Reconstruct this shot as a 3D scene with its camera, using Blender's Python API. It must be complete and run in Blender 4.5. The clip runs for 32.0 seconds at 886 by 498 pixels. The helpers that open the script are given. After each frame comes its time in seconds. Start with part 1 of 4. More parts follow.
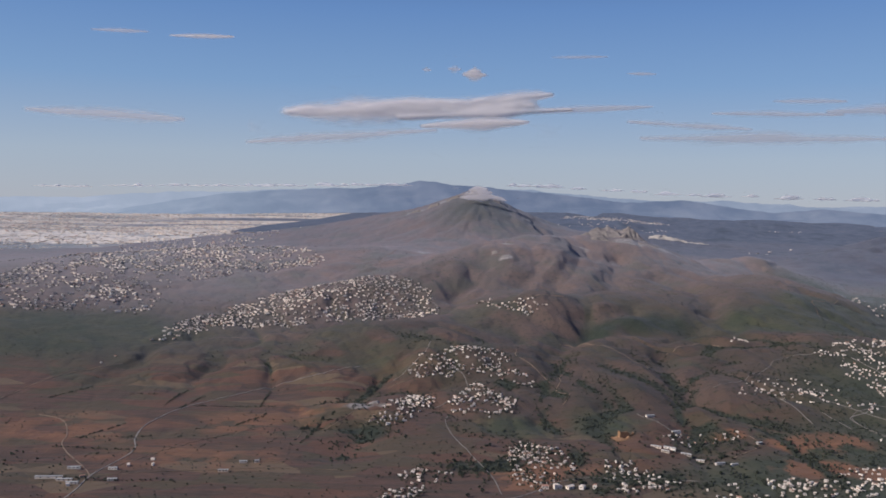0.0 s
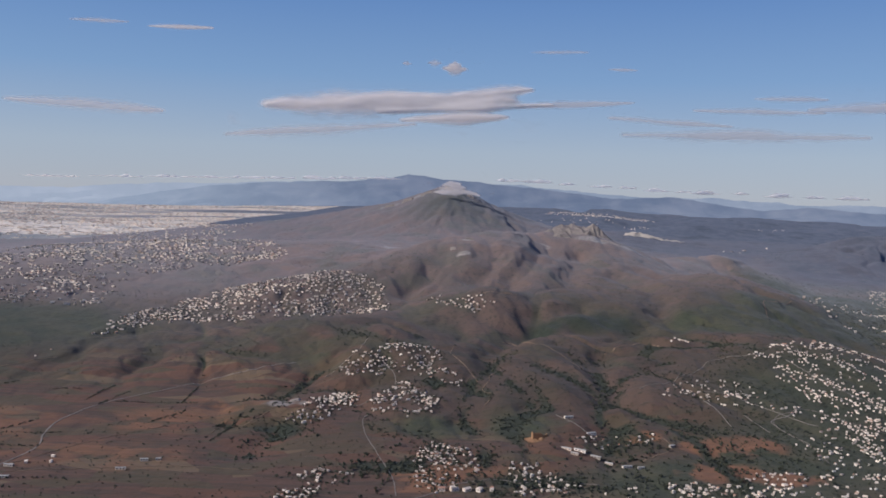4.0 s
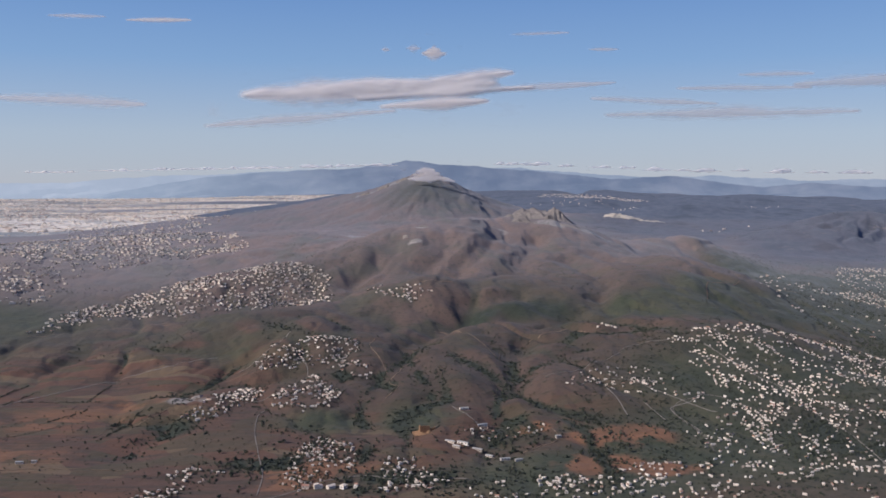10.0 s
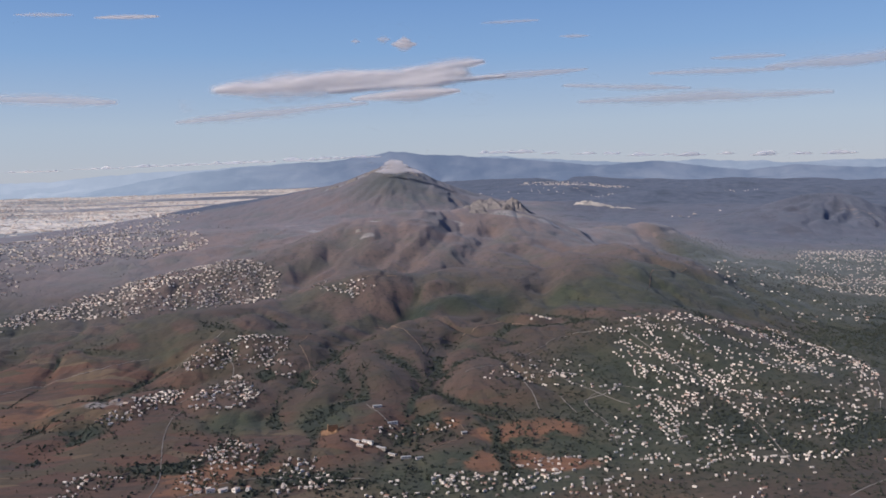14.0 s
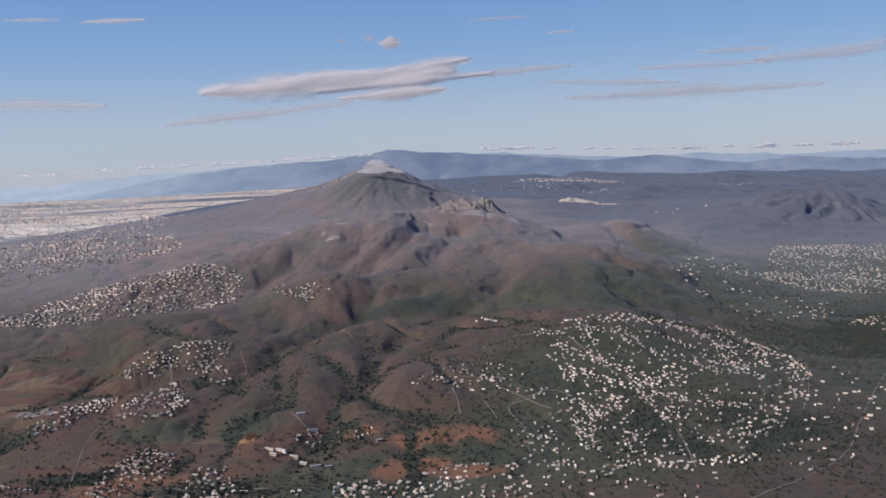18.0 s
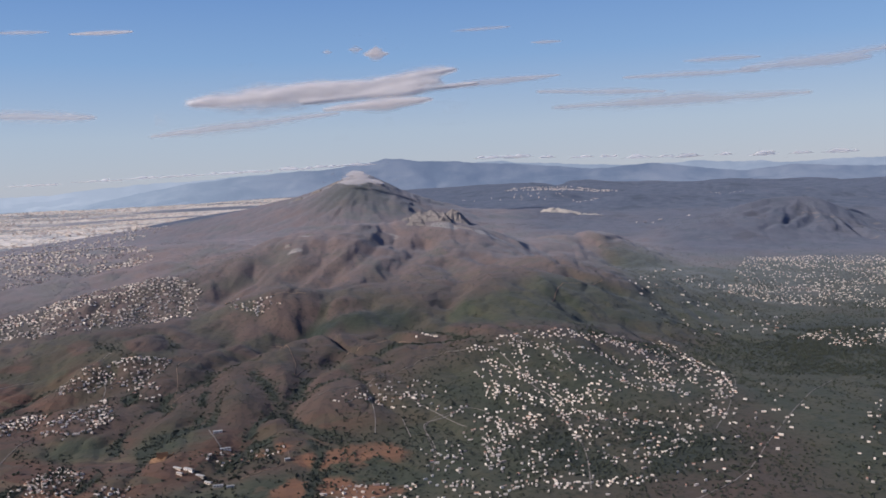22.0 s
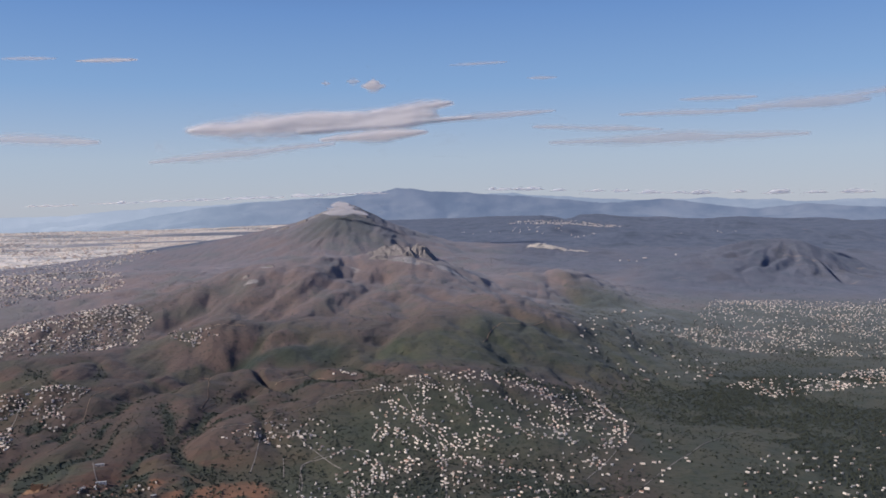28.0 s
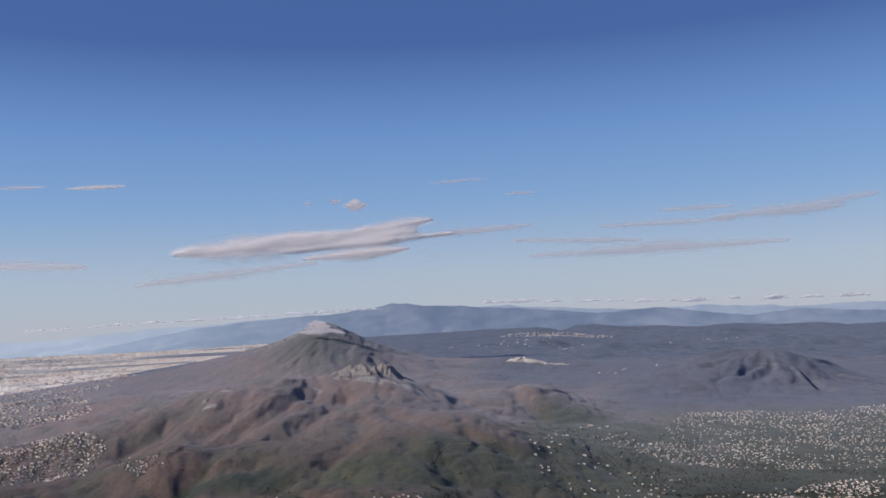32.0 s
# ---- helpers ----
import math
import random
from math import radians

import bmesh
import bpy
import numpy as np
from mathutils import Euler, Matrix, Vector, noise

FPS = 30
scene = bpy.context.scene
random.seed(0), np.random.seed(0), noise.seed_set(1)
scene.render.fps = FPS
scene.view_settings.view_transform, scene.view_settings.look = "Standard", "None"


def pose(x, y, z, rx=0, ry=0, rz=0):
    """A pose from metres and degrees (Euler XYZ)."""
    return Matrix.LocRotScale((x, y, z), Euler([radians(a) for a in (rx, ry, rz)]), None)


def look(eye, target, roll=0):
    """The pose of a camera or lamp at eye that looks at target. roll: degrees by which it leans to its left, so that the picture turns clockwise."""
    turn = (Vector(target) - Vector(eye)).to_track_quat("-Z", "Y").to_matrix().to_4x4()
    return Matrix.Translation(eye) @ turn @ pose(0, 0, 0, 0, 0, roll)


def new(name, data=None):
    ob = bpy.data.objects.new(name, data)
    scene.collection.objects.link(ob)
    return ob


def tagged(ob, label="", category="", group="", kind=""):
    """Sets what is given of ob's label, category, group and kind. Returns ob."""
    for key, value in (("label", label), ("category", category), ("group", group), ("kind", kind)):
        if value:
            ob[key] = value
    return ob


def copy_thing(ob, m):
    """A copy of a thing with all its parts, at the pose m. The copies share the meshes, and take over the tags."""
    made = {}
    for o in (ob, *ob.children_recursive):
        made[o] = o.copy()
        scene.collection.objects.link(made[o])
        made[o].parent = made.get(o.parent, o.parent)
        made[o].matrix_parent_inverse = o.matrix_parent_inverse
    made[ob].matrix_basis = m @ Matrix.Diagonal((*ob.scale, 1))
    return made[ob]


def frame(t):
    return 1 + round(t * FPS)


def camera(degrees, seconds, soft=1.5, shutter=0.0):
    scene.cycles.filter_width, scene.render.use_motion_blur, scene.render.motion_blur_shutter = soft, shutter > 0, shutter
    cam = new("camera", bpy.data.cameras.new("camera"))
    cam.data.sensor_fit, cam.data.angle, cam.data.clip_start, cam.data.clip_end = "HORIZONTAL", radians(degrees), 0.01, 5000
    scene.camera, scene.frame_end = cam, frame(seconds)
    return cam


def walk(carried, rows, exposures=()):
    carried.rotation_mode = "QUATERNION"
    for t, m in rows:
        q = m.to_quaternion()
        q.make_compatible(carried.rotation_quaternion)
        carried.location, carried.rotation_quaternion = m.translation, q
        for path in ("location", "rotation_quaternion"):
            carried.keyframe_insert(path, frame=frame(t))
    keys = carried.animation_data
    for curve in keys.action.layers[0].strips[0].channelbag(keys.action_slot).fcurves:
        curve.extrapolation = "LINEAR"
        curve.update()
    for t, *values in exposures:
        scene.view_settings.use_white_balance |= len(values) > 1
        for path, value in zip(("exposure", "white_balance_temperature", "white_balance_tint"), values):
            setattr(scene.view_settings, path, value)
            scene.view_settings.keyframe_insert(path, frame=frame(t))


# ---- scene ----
cam = camera(53.54, 32.0, soft=1.72)

# seconds, place, then yaw to the left of +y, pitch up and roll, in degrees
ROWS = [
    (0, 0.00, 0.00, 160.00, 0.000, -3.059, 1.012),
    (0.5, 6.93, 1.03, 160.40, -0.054, -3.389, 1.865),
    (1, 13.88, 2.05, 160.81, -0.317, -2.926, 2.103),
    (1.5, 20.86, 3.06, 161.21, -0.401, -2.773, 2.355),
    (2, 27.88, 4.04, 161.63, -0.623, -2.534, 1.803),
    (2.5, 34.92, 5.02, 162.04, -0.520, -2.437, 1.888),
    (4.5, 63.37, 8.76, 163.76, -0.021, -4.066, 1.602),
    (5, 70.56, 9.66, 164.19, -0.152, -4.688, 1.553),
    (5.5, 77.77, 10.54, 164.64, 0.001, -5.076, 1.346),
    (6, 85.01, 11.40, 165.09, 0.196, -4.753, 1.298),
    (6.5, 92.29, 12.25, 165.54, -0.123, -4.281, 1.248),
    (7, 99.59, 13.08, 165.99, -0.015, -4.309, 0.954),
    (7.5, 106.92, 13.90, 166.45, -0.055, -4.268, 0.798),
    (8, 114.27, 14.70, 166.92, -0.059, -4.058, 0.965),
    (8.5, 121.66, 15.48, 167.39, 0.091, -4.198, 0.939),
    (9, 129.07, 16.24, 167.86, 0.466, -4.311, 0.676),
    (9.5, 136.52, 16.99, 168.34, 0.566, -4.064, 0.442),
    (10, 143.99, 17.72, 168.82, 1.013, -4.495, 0.022),
    (10.5, 151.49, 18.44, 169.31, 0.982, -4.540, -0.190),
    (11, 159.02, 19.13, 169.80, 0.909, -4.843, -0.724),
    (11.5, 166.57, 19.81, 170.30, 1.222, -5.016, -0.994),
    (12, 174.16, 20.47, 170.80, 1.183, -5.261, -0.785),
    (12.5, 181.77, 21.11, 171.31, 1.376, -5.175, -0.714),
    (13, 189.41, 21.74, 171.82, 1.387, -5.329, -1.095),
    (13.5, 197.08, 22.34, 172.33, 1.234, -5.083, -1.056),
    (14, 204.78, 22.93, 172.85, 0.894, -5.205, -1.367),
    (14.5, 212.50, 23.50, 173.38, 1.312, -5.390, -1.741),
    (16.5, 243.68, 25.59, 175.52, 1.403, -5.340, -1.828),
    (17, 251.55, 26.06, 176.07, 1.404, -5.477, -1.734),
    (17.5, 259.44, 26.52, 176.62, 1.598, -5.499, -2.195),
    (18, 267.36, 26.95, 177.18, 1.709, -5.431, -2.258),
    (18.5, 275.31, 27.37, 177.75, 2.063, -5.384, -2.147),
    (19, 283.28, 27.76, 178.31, 1.845, -5.182, -2.269),
    (19.5, 291.29, 28.14, 178.89, 2.042, -5.096, -2.303),
    (20, 299.32, 28.50, 179.46, 1.784, -5.163, -2.335),
    (20.5, 307.37, 28.83, 180.05, 1.813, -5.104, -2.235),
    (21, 315.46, 29.15, 180.63, 1.975, -5.102, -2.295),
    (21.5, 323.57, 29.44, 181.23, 2.078, -4.901, -2.433),
    (22, 331.71, 29.71, 181.82, 2.356, -4.931, -2.440),
    (22.5, 339.88, 29.97, 182.43, 3.065, -5.356, -1.618),
    (23, 348.07, 30.20, 183.03, 2.977, -5.378, -1.249),
    (23.5, 356.29, 30.41, 183.65, 3.353, -5.127, -0.065),
    (24, 364.54, 30.60, 184.26, 3.964, -4.423, 0.141),
    (24.5, 372.81, 30.77, 184.89, 4.461, -4.474, -0.480),
    (25, 381.12, 30.91, 185.51, 4.597, -4.003, -0.412),
    (25.5, 389.45, 31.04, 186.15, 4.695, -3.686, 0.315),
    (27.5, 423.03, 31.32, 188.73, 4.432, -3.363, -0.417),
    (28, 431.49, 31.33, 189.39, 4.191, -3.032, -1.013),
    (28.5, 439.98, 31.32, 190.06, 4.095, -3.013, -0.845),
    (29, 448.49, 31.29, 190.72, 4.115, -2.810, -1.188),
    (29.5, 457.03, 31.24, 191.40, 4.175, -2.854, -1.430),
    (30, 465.60, 31.16, 192.08, 3.692, -2.278, -1.636),
    (30.5, 474.20, 31.06, 192.77, 3.830, -1.043, -1.955),
    (31, 482.82, 30.93, 193.46, 4.270, 0.710, -1.667),
    (31.5, 491.46, 30.79, 194.15, 4.773, 2.379, -2.104),
    (32, 500.13, 30.62, 194.85, 4.492, 4.315, -2.501),
]


def aim(x, y, z, yaw, pitch, roll):
    eye = Vector((x, y, z))
    a, b = radians(yaw), radians(pitch)
    ahead = Vector((-math.sin(a) * math.cos(b), math.cos(a) * math.cos(b), math.sin(b)))
    return look(eye, eye + ahead * 100, roll)


walk(cam, [(t, aim(*row)) for t, *row in ROWS], [(0, -0.12, 6350, 14), (5, -0.12, 6350, 14), (9, 0, 6350, 14), (13, 0.05, 6350, 14), (25, 0.05, 6350, 14), (32, 0, 6350, 14)])

# ---- light ----
SUN_AZ, SUN_EL = radians(-106), radians(31)
world = bpy.data.worlds.new("sky")
scene.world = world
world.use_nodes = True
wn, wl = world.node_tree.nodes, world.node_tree.links
sky = wn.new("ShaderNodeTexSky")
sky.sky_type, sky.sun_disc = "NISHITA", False
sky.sun_elevation, sky.sun_rotation = SUN_EL, SUN_AZ
sky.altitude, sky.air_density, sky.dust_density, sky.ozone_density = 800, 1.0, 0.25, 3.5
# the clear sky, evened out by a milky layer near the horizon
up = wn.new("ShaderNodeSeparateXYZ")
wl.new(wn.new("ShaderNodeTexCoord").outputs["Generated"], up.inputs[0])
milk = wn.new("ShaderNodeValToRGB")
for k, (place, colour) in enumerate(((0.0, (0.45, 0.5, 0.57)), (0.05, (0.42, 0.51, 0.61)), (0.13, (0.235, 0.40, 0.64)), (0.21, (0.15, 0.30, 0.59)), (0.3, (0.062, 0.135, 0.36)), (1.0, (0.035, 0.075, 0.24)))):
    if k > 1:
        milk.color_ramp.elements.new(place)
    milk.color_ramp.elements[k].position, milk.color_ramp.elements[k].color = place, (*colour, 1)
wl.new(up.outputs[2], milk.inputs[0])
thin = wn.new("ShaderNodeMix")
thin.data_type, thin.blend_type = "RGBA", "MULTIPLY"
thin.inputs[0].default_value, thin.inputs[7].default_value = 1.0, (0.07, 0.072, 0.08, 1)
wl.new(sky.outputs[0], thin.inputs[6])
air = wn.new("ShaderNodeMix")
air.data_type, air.inputs[0].default_value = "RGBA", 0.8
wl.new(thin.outputs[2], air.inputs[6]), wl.new(milk.outputs[0], air.inputs[7])
wl.new(air.outputs[2], wn["Background"].inputs[0])
wn["Background"].inputs[1].default_value = 1.0

sun = new("sun", bpy.data.lights.new("sun", "SUN"))
sun.data.energy, sun.data.angle, sun.data.color = 4.7, radians(0.6), (1.0, 0.91, 0.8)
sun.matrix_world = look((0, 0, 0), (-math.sin(SUN_AZ) * math.cos(SUN_EL), -math.cos(SUN_AZ) * math.cos(SUN_EL), -math.sin(SUN_EL)))
scene.view_settings.exposure = 0.0


# ---- materials ----
class Nodes:
    """A material's node tree with short ways to add to it."""

    def __init__(self, name):
        self.mat = bpy.data.materials.new(name)
        self.mat.use_nodes = True
        self.n, self.l = self.mat.node_tree.nodes, self.mat.node_tree.links
        self.bsdf = self.n["Principled BSDF"]
        self.where = self.n.new("ShaderNodeTexCoord").outputs["Object"]

    def put(self, socket, value):
        if isinstance(value, bpy.types.NodeSocket):
            self.l.new(value, socket)
        else:
            socket.default_value = value

    def attr(self, name):
        a = self.n.new("ShaderNodeAttribute")
        a.attribute_name = name
        return a.outputs["Fac"]

    def noise(self, scale, detail=4.0, rough=0.55, stretch=None, warp=0.0):
        t = self.n.new("ShaderNodeTexNoise")
        t.inputs["Scale"].default_value, t.inputs["Detail"].default_value = scale, detail
        t.inputs["Roughness"].default_value, t.inputs["Distortion"].default_value = rough, warp
        if stretch:
            m = self.n.new("ShaderNodeMapping")
            m.inputs["Scale"].default_value = stretch
            self.l.new(self.where, m.inputs[0])
            self.l.new(m.outputs[0], t.inputs["Vector"])
        else:
            self.l.new(self.where, t.inputs["Vector"])
        return t.outputs["Fac"]

    def cells(self, scale, stretch):
        t, m = self.n.new("ShaderNodeTexVoronoi"), self.n.new("ShaderNodeMapping")
        t.inputs["Scale"].default_value, m.inputs["Scale"].default_value = scale, stretch
        m.inputs["Rotation"].default_value = (0, 0, 0.2)
        self.l.new(self.where, m.inputs[0]), self.l.new(m.outputs[0], t.inputs["Vector"])
        split = self.n.new("ShaderNodeSeparateColor")
        self.l.new(t.outputs["Color"], split.inputs[0])
        return split.outputs[0]

    def math(self, op, a, b=0.0, clamp=False):
        m = self.n.new("ShaderNodeMath")
        m.operation, m.use_clamp = op, clamp
        self.put(m.inputs[0], a), self.put(m.inputs[1], b)
        return m.outputs[0]

    def span(self, value, low, high, to_low=0.0, to_high=1.0):
        m = self.n.new("ShaderNodeMapRange")
        m.interpolation_type = "SMOOTHSTEP"
        for k, v in enumerate((value, low, high, to_low, to_high)):
            self.put(m.inputs[k], v)
        return m.outputs[0]

    def mix(self, fac, a, b):
        m = self.n.new("ShaderNodeMix")
        m.data_type = "RGBA"
        self.put(m.inputs[0], fac)
        for k, v in ((6, a), (7, b)):
            self.put(m.inputs[k], v if isinstance(v, bpy.types.NodeSocket) else (*v, 1))
        return m.outputs[2]

    def random(self, island=False):
        return self.n.new("ShaderNodeNewGeometry").outputs["Random Per Island"] if island else self.n.new("ShaderNodeObjectInfo").outputs["Random"]

    def ramp(self, value, *colours):
        r = self.n.new("ShaderNodeValToRGB")
        r.color_ramp.interpolation = "LINEAR"
        while len(r.color_ramp.elements) < len(colours):
            r.color_ramp.elements.new(0.5)
        for k, (place, colour) in enumerate(colours):
            r.color_ramp.elements[k].position, r.color_ramp.elements[k].color = place, (*colour, 1)
        self.put(r.inputs[0], value)
        return r.outputs[0]

    def bump(self, height, strength=0.3, distance=0.3):
        b = self.n.new("ShaderNodeBump")
        b.inputs["Strength"].default_value, b.inputs["Distance"].default_value = strength, distance
        self.put(b.inputs["Height"], height)
        self.l.new(b.outputs[0], self.bsdf.inputs["Normal"])

    def done(self, colour, rough=0.9, sheen=0.0, spec=0.2):
        self.put(self.bsdf.inputs["Base Color"], colour if isinstance(colour, bpy.types.NodeSocket) else (*colour, 1))
        self.put(self.bsdf.inputs["Roughness"], rough)
        self.bsdf.inputs["Specular IOR Level"].default_value = spec
        if sheen:
            self.bsdf.inputs["Sheen Weight"].default_value = sheen
            self.bsdf.inputs["Sheen Roughness"].default_value = 0.6
            self.bsdf.inputs["Sheen Tint"].default_value = (0.75, 0.85, 1.0, 1)
        return self.mat


def land_material():
    m = Nodes("scrub_and_fields")
    broad, mid, fine = m.noise(0.006, 5), m.noise(0.035, 5, 0.6), m.noise(0.22, 4, 0.65)
    strips = m.noise(0.06, 6, 0.68, (0.35, 2.6, 1.0), 0.6)
    scrub = m.mix(m.span(mid, 0.35, 0.68), (0.084, 0.06, 0.047), (0.059, 0.05, 0.036))
    scrub = m.mix(m.span(broad, 0.4, 0.66), scrub, (0.106, 0.072, 0.056))
    scrub = m.mix(m.span(fine, 0.5, 0.72), scrub, (0.032, 0.034, 0.024))
    field = m.mix(m.span(strips, 0.38, 0.62), (0.12, 0.067, 0.047), (0.072, 0.052, 0.038))
    field = m.mix(m.span(strips, 0.6, 0.72), field, (0.05, 0.048, 0.031))
    plots = m.cells(0.035, (0.7, 1.6, 0.0))
    field = m.mix(m.span(plots, 0.55, 0.6, 0.0, 0.6), field, (0.082, 0.072, 0.041))
    field = m.mix(m.span(plots, 0.9, 0.92, 0.0, 0.55), field, (0.192, 0.132, 0.082))
    field = m.mix(m.span(plots, 0.2, 0.14, 0.0, 0.6), field, (0.138, 0.07, 0.043))
    col = m.mix(m.attr("field"), scrub, field)
    patch = m.noise(0.013, 5, 0.6)
    scree = m.noise(0.028, 6, 0.65, (0.5, 1.6, 1.0), 1.2)
    # Scrub slopes, made paler and greyer with distance to imitate haze.
    hazy_garrigue = m.mix(m.span(mid, 0.36, 0.64), (0.204, 0.152, 0.138), (0.161, 0.131, 0.121))
    hazy_garrigue = m.mix(m.span(patch, 0.5, 0.6), hazy_garrigue, (0.216, 0.154, 0.135))
    hazy_garrigue = m.mix(m.span(patch, 0.47, 0.38), hazy_garrigue, (0.144, 0.132, 0.112))
    hazy_garrigue = m.mix(m.span(scree, 0.56, 0.66, 0.0, 0.6), hazy_garrigue, (0.113, 0.11, 0.104))
    hazy_garrigue = m.mix(m.span(scree, 0.37, 0.3, 0.0, 0.5), hazy_garrigue, (0.252, 0.19, 0.161))
    hazy_garrigue = m.mix(m.span(fine, 0.52, 0.68, 0.0, 0.6), hazy_garrigue, (0.098, 0.096, 0.087))
    # Haze over the western land, mixed into the soil colour as paleness.
    hazy_garrigue = m.mix(m.math("MULTIPLY", m.attr("west_haze"), 0.35), hazy_garrigue, (0.3, 0.266, 0.246))
    col = m.mix(m.math("MULTIPLY", m.attr("hazy_garrigue"), 0.9), col, hazy_garrigue)
    green = m.mix(m.span(mid, 0.35, 0.65), (0.05, 0.058, 0.037), (0.074, 0.073, 0.046))
    green = m.mix(m.span(fine, 0.48, 0.7), green, (0.034, 0.041, 0.025))
    col = m.mix(m.span(m.math("MULTIPLY", m.attr("green"), m.span(broad, 0.3, 0.6, 0.6, 1.3)), 0.1, 0.8), col, green)
    red = m.mix(m.span(strips, 0.3, 0.7), (0.228, 0.11, 0.061), (0.15, 0.084, 0.049))
    col = m.mix(m.span(m.math("MULTIPLY", m.attr("red"), m.span(mid, 0.3, 0.6, 0.2, 1.7)), 0.2, 0.7), col, red)
    # Woodland floor, also the colour of cloud shadow painted on the hills.
    wood_and_shade = m.mix(m.span(fine, 0.35, 0.65), (0.026, 0.034, 0.024), (0.041, 0.048, 0.033))
    col = m.mix(m.span(m.attr("wood_and_shade"), 0.25, 0.75), col, wood_and_shade)
    stone = m.mix(m.span(fine, 0.35, 0.65), (0.324, 0.294, 0.27), (0.204, 0.186, 0.168))
    col = m.mix(m.span(m.math("MULTIPLY", m.attr("rock"), m.span(mid, 0.32, 0.62, 0.35, 1.5)), 0.25, 0.7), col, stone)
    paved = m.mix(m.span(m.noise(0.03, 5, 0.65), 0.4, 0.62), (0.78, 0.7, 0.59), (0.46, 0.42, 0.37))
    paved = m.mix(m.span(m.noise(0.004, 5, 0.6, (0.35, 1.3, 1.0), 0.8), 0.53, 0.6, 0.0, 0.85), paved, (0.16, 0.18, 0.19))
    # Far wooded land, turned blue in its base colour to imitate haze.
    haze_blue = m.mix(m.span(mid, 0.35, 0.65), (0.075, 0.096, 0.135), (0.114, 0.132, 0.172))
    haze_blue = m.mix(m.span(scree, 0.4, 0.3), haze_blue, (0.18, 0.165, 0.165))
    haze_blue = m.mix(m.span(patch, 0.54, 0.64), haze_blue, (0.062, 0.08, 0.108))
    col = m.mix(m.attr("haze_blue"), col, haze_blue)
    col = m.mix(m.attr("paved"), col, paved)
    m.bump(m.math("ADD", fine, m.math("MULTIPLY", mid, 2.0)), 0.4, 2.0)
    mat = m.done(col, 0.95, 0.1, 0.1)
    # Bluish sheen at grazing angles stands in for haze on far slopes.
    bare = m.math("SUBTRACT", m.attr("hazy_garrigue"), m.math("MULTIPLY", m.attr("haze_blue"), 0.75), True)
    m.put(m.bsdf.inputs["Sheen Weight"], m.math("ADD", m.math("MULTIPLY", bare, 0.15), 0.05))
    return mat


def plain_material(name, dark, light, scale=0.6, rough=0.85, island=False, sheen=0.0):
    m = Nodes(name)
    col = m.mix(m.span(m.noise(scale, 5), 0.3, 0.7), dark, light)
    r = m.random(island)
    col = m.mix(m.math("MULTIPLY", r, 0.5), col, tuple(0.55 * c for c in dark))
    m.bump(m.noise(scale * 6, 3), 0.25, 0.1)
    return m.done(col, rough, sheen)


def wall_material(name, island):
    m = Nodes(name)
    r = m.random(island)
    col = m.ramp(r, (0.0, (0.84, 0.75, 0.65)), (0.35, (0.8, 0.68, 0.56)), (0.5, (0.86, 0.8, 0.72)), (0.7, (0.7, 0.59, 0.48)), (0.84, (0.46, 0.4, 0.35)), (0.92, (0.3, 0.27, 0.24)), (1.0, (0.74, 0.58, 0.47)))
    col = m.mix(m.span(m.noise(1.5, 5), 0.5, 0.75, 0.0, 0.4), col, (0.45, 0.4, 0.34))
    return m.done(col, 0.8)


def roof_material(name, island):
    m = Nodes(name)
    r = m.random(island)
    col = m.ramp(r, (0.0, (0.83, 0.75, 0.65)), (0.5, (0.75, 0.65, 0.55)), (0.7, (0.5, 0.45, 0.4)), (0.8, (0.36, 0.32, 0.29)), (0.87, (0.38, 0.2, 0.14)), (1.0, (0.52, 0.3, 0.21)))
    col = m.mix(m.span(m.noise(2.5, 5), 0.5, 0.8, 0.0, 0.4), col, (0.36, 0.32, 0.28))
    return m.done(col, 0.85)


def leaf_material(name, island=True):
    m = Nodes(name)
    r = m.random(island)
    col = m.ramp(r, (0.0, (0.032, 0.039, 0.025)), (0.5, (0.046, 0.053, 0.033)), (0.85, (0.062, 0.065, 0.041)), (1.0, (0.08, 0.077, 0.05)))
    col = m.mix(m.span(m.noise(1.2, 4), 0.4, 0.7), col, (0.03, 0.038, 0.022))
    m.bump(m.noise(3.0, 3), 0.8, 0.4)
    return m.done(col, 0.8, 0.1)


def cloud_material(name, opacity=1.0, tint=(0.9, 0.85, 0.83), grain=0.02):
    m = Nodes(name)
    core = m.attr("core")
    wisps = m.noise(grain, 6, 0.6, (0.45, 1.0, 1.7), 0.5)
    alpha = m.math("MULTIPLY", m.span(m.math("ADD", core, m.math("MULTIPLY", m.math("SUBTRACT", wisps, 0.5), 0.6)), 0.08, 1.05), opacity)
    white = m.n.new("ShaderNodeBsdfDiffuse")
    white.inputs[0].default_value = (*tint, 1)
    glow = m.n.new("ShaderNodeBsdfTranslucent")
    glow.inputs[0].default_value = (0.86, 0.81, 0.8, 1)
    clear = m.n.new("ShaderNodeBsdfTransparent")
    both, out = m.n.new("ShaderNodeMixShader"), m.n.new("ShaderNodeMixShader")
    both.inputs[0].default_value = 0.2
    m.l.new(white.outputs[0], both.inputs[1]), m.l.new(glow.outputs[0], both.inputs[2])
    m.put(out.inputs[0], alpha)
    m.l.new(clear.outputs[0], out.inputs[1]), m.l.new(both.outputs[0], out.inputs[2])
    m.l.new(out.outputs[0], m.n["Material Output"].inputs[0])
    return m.mat


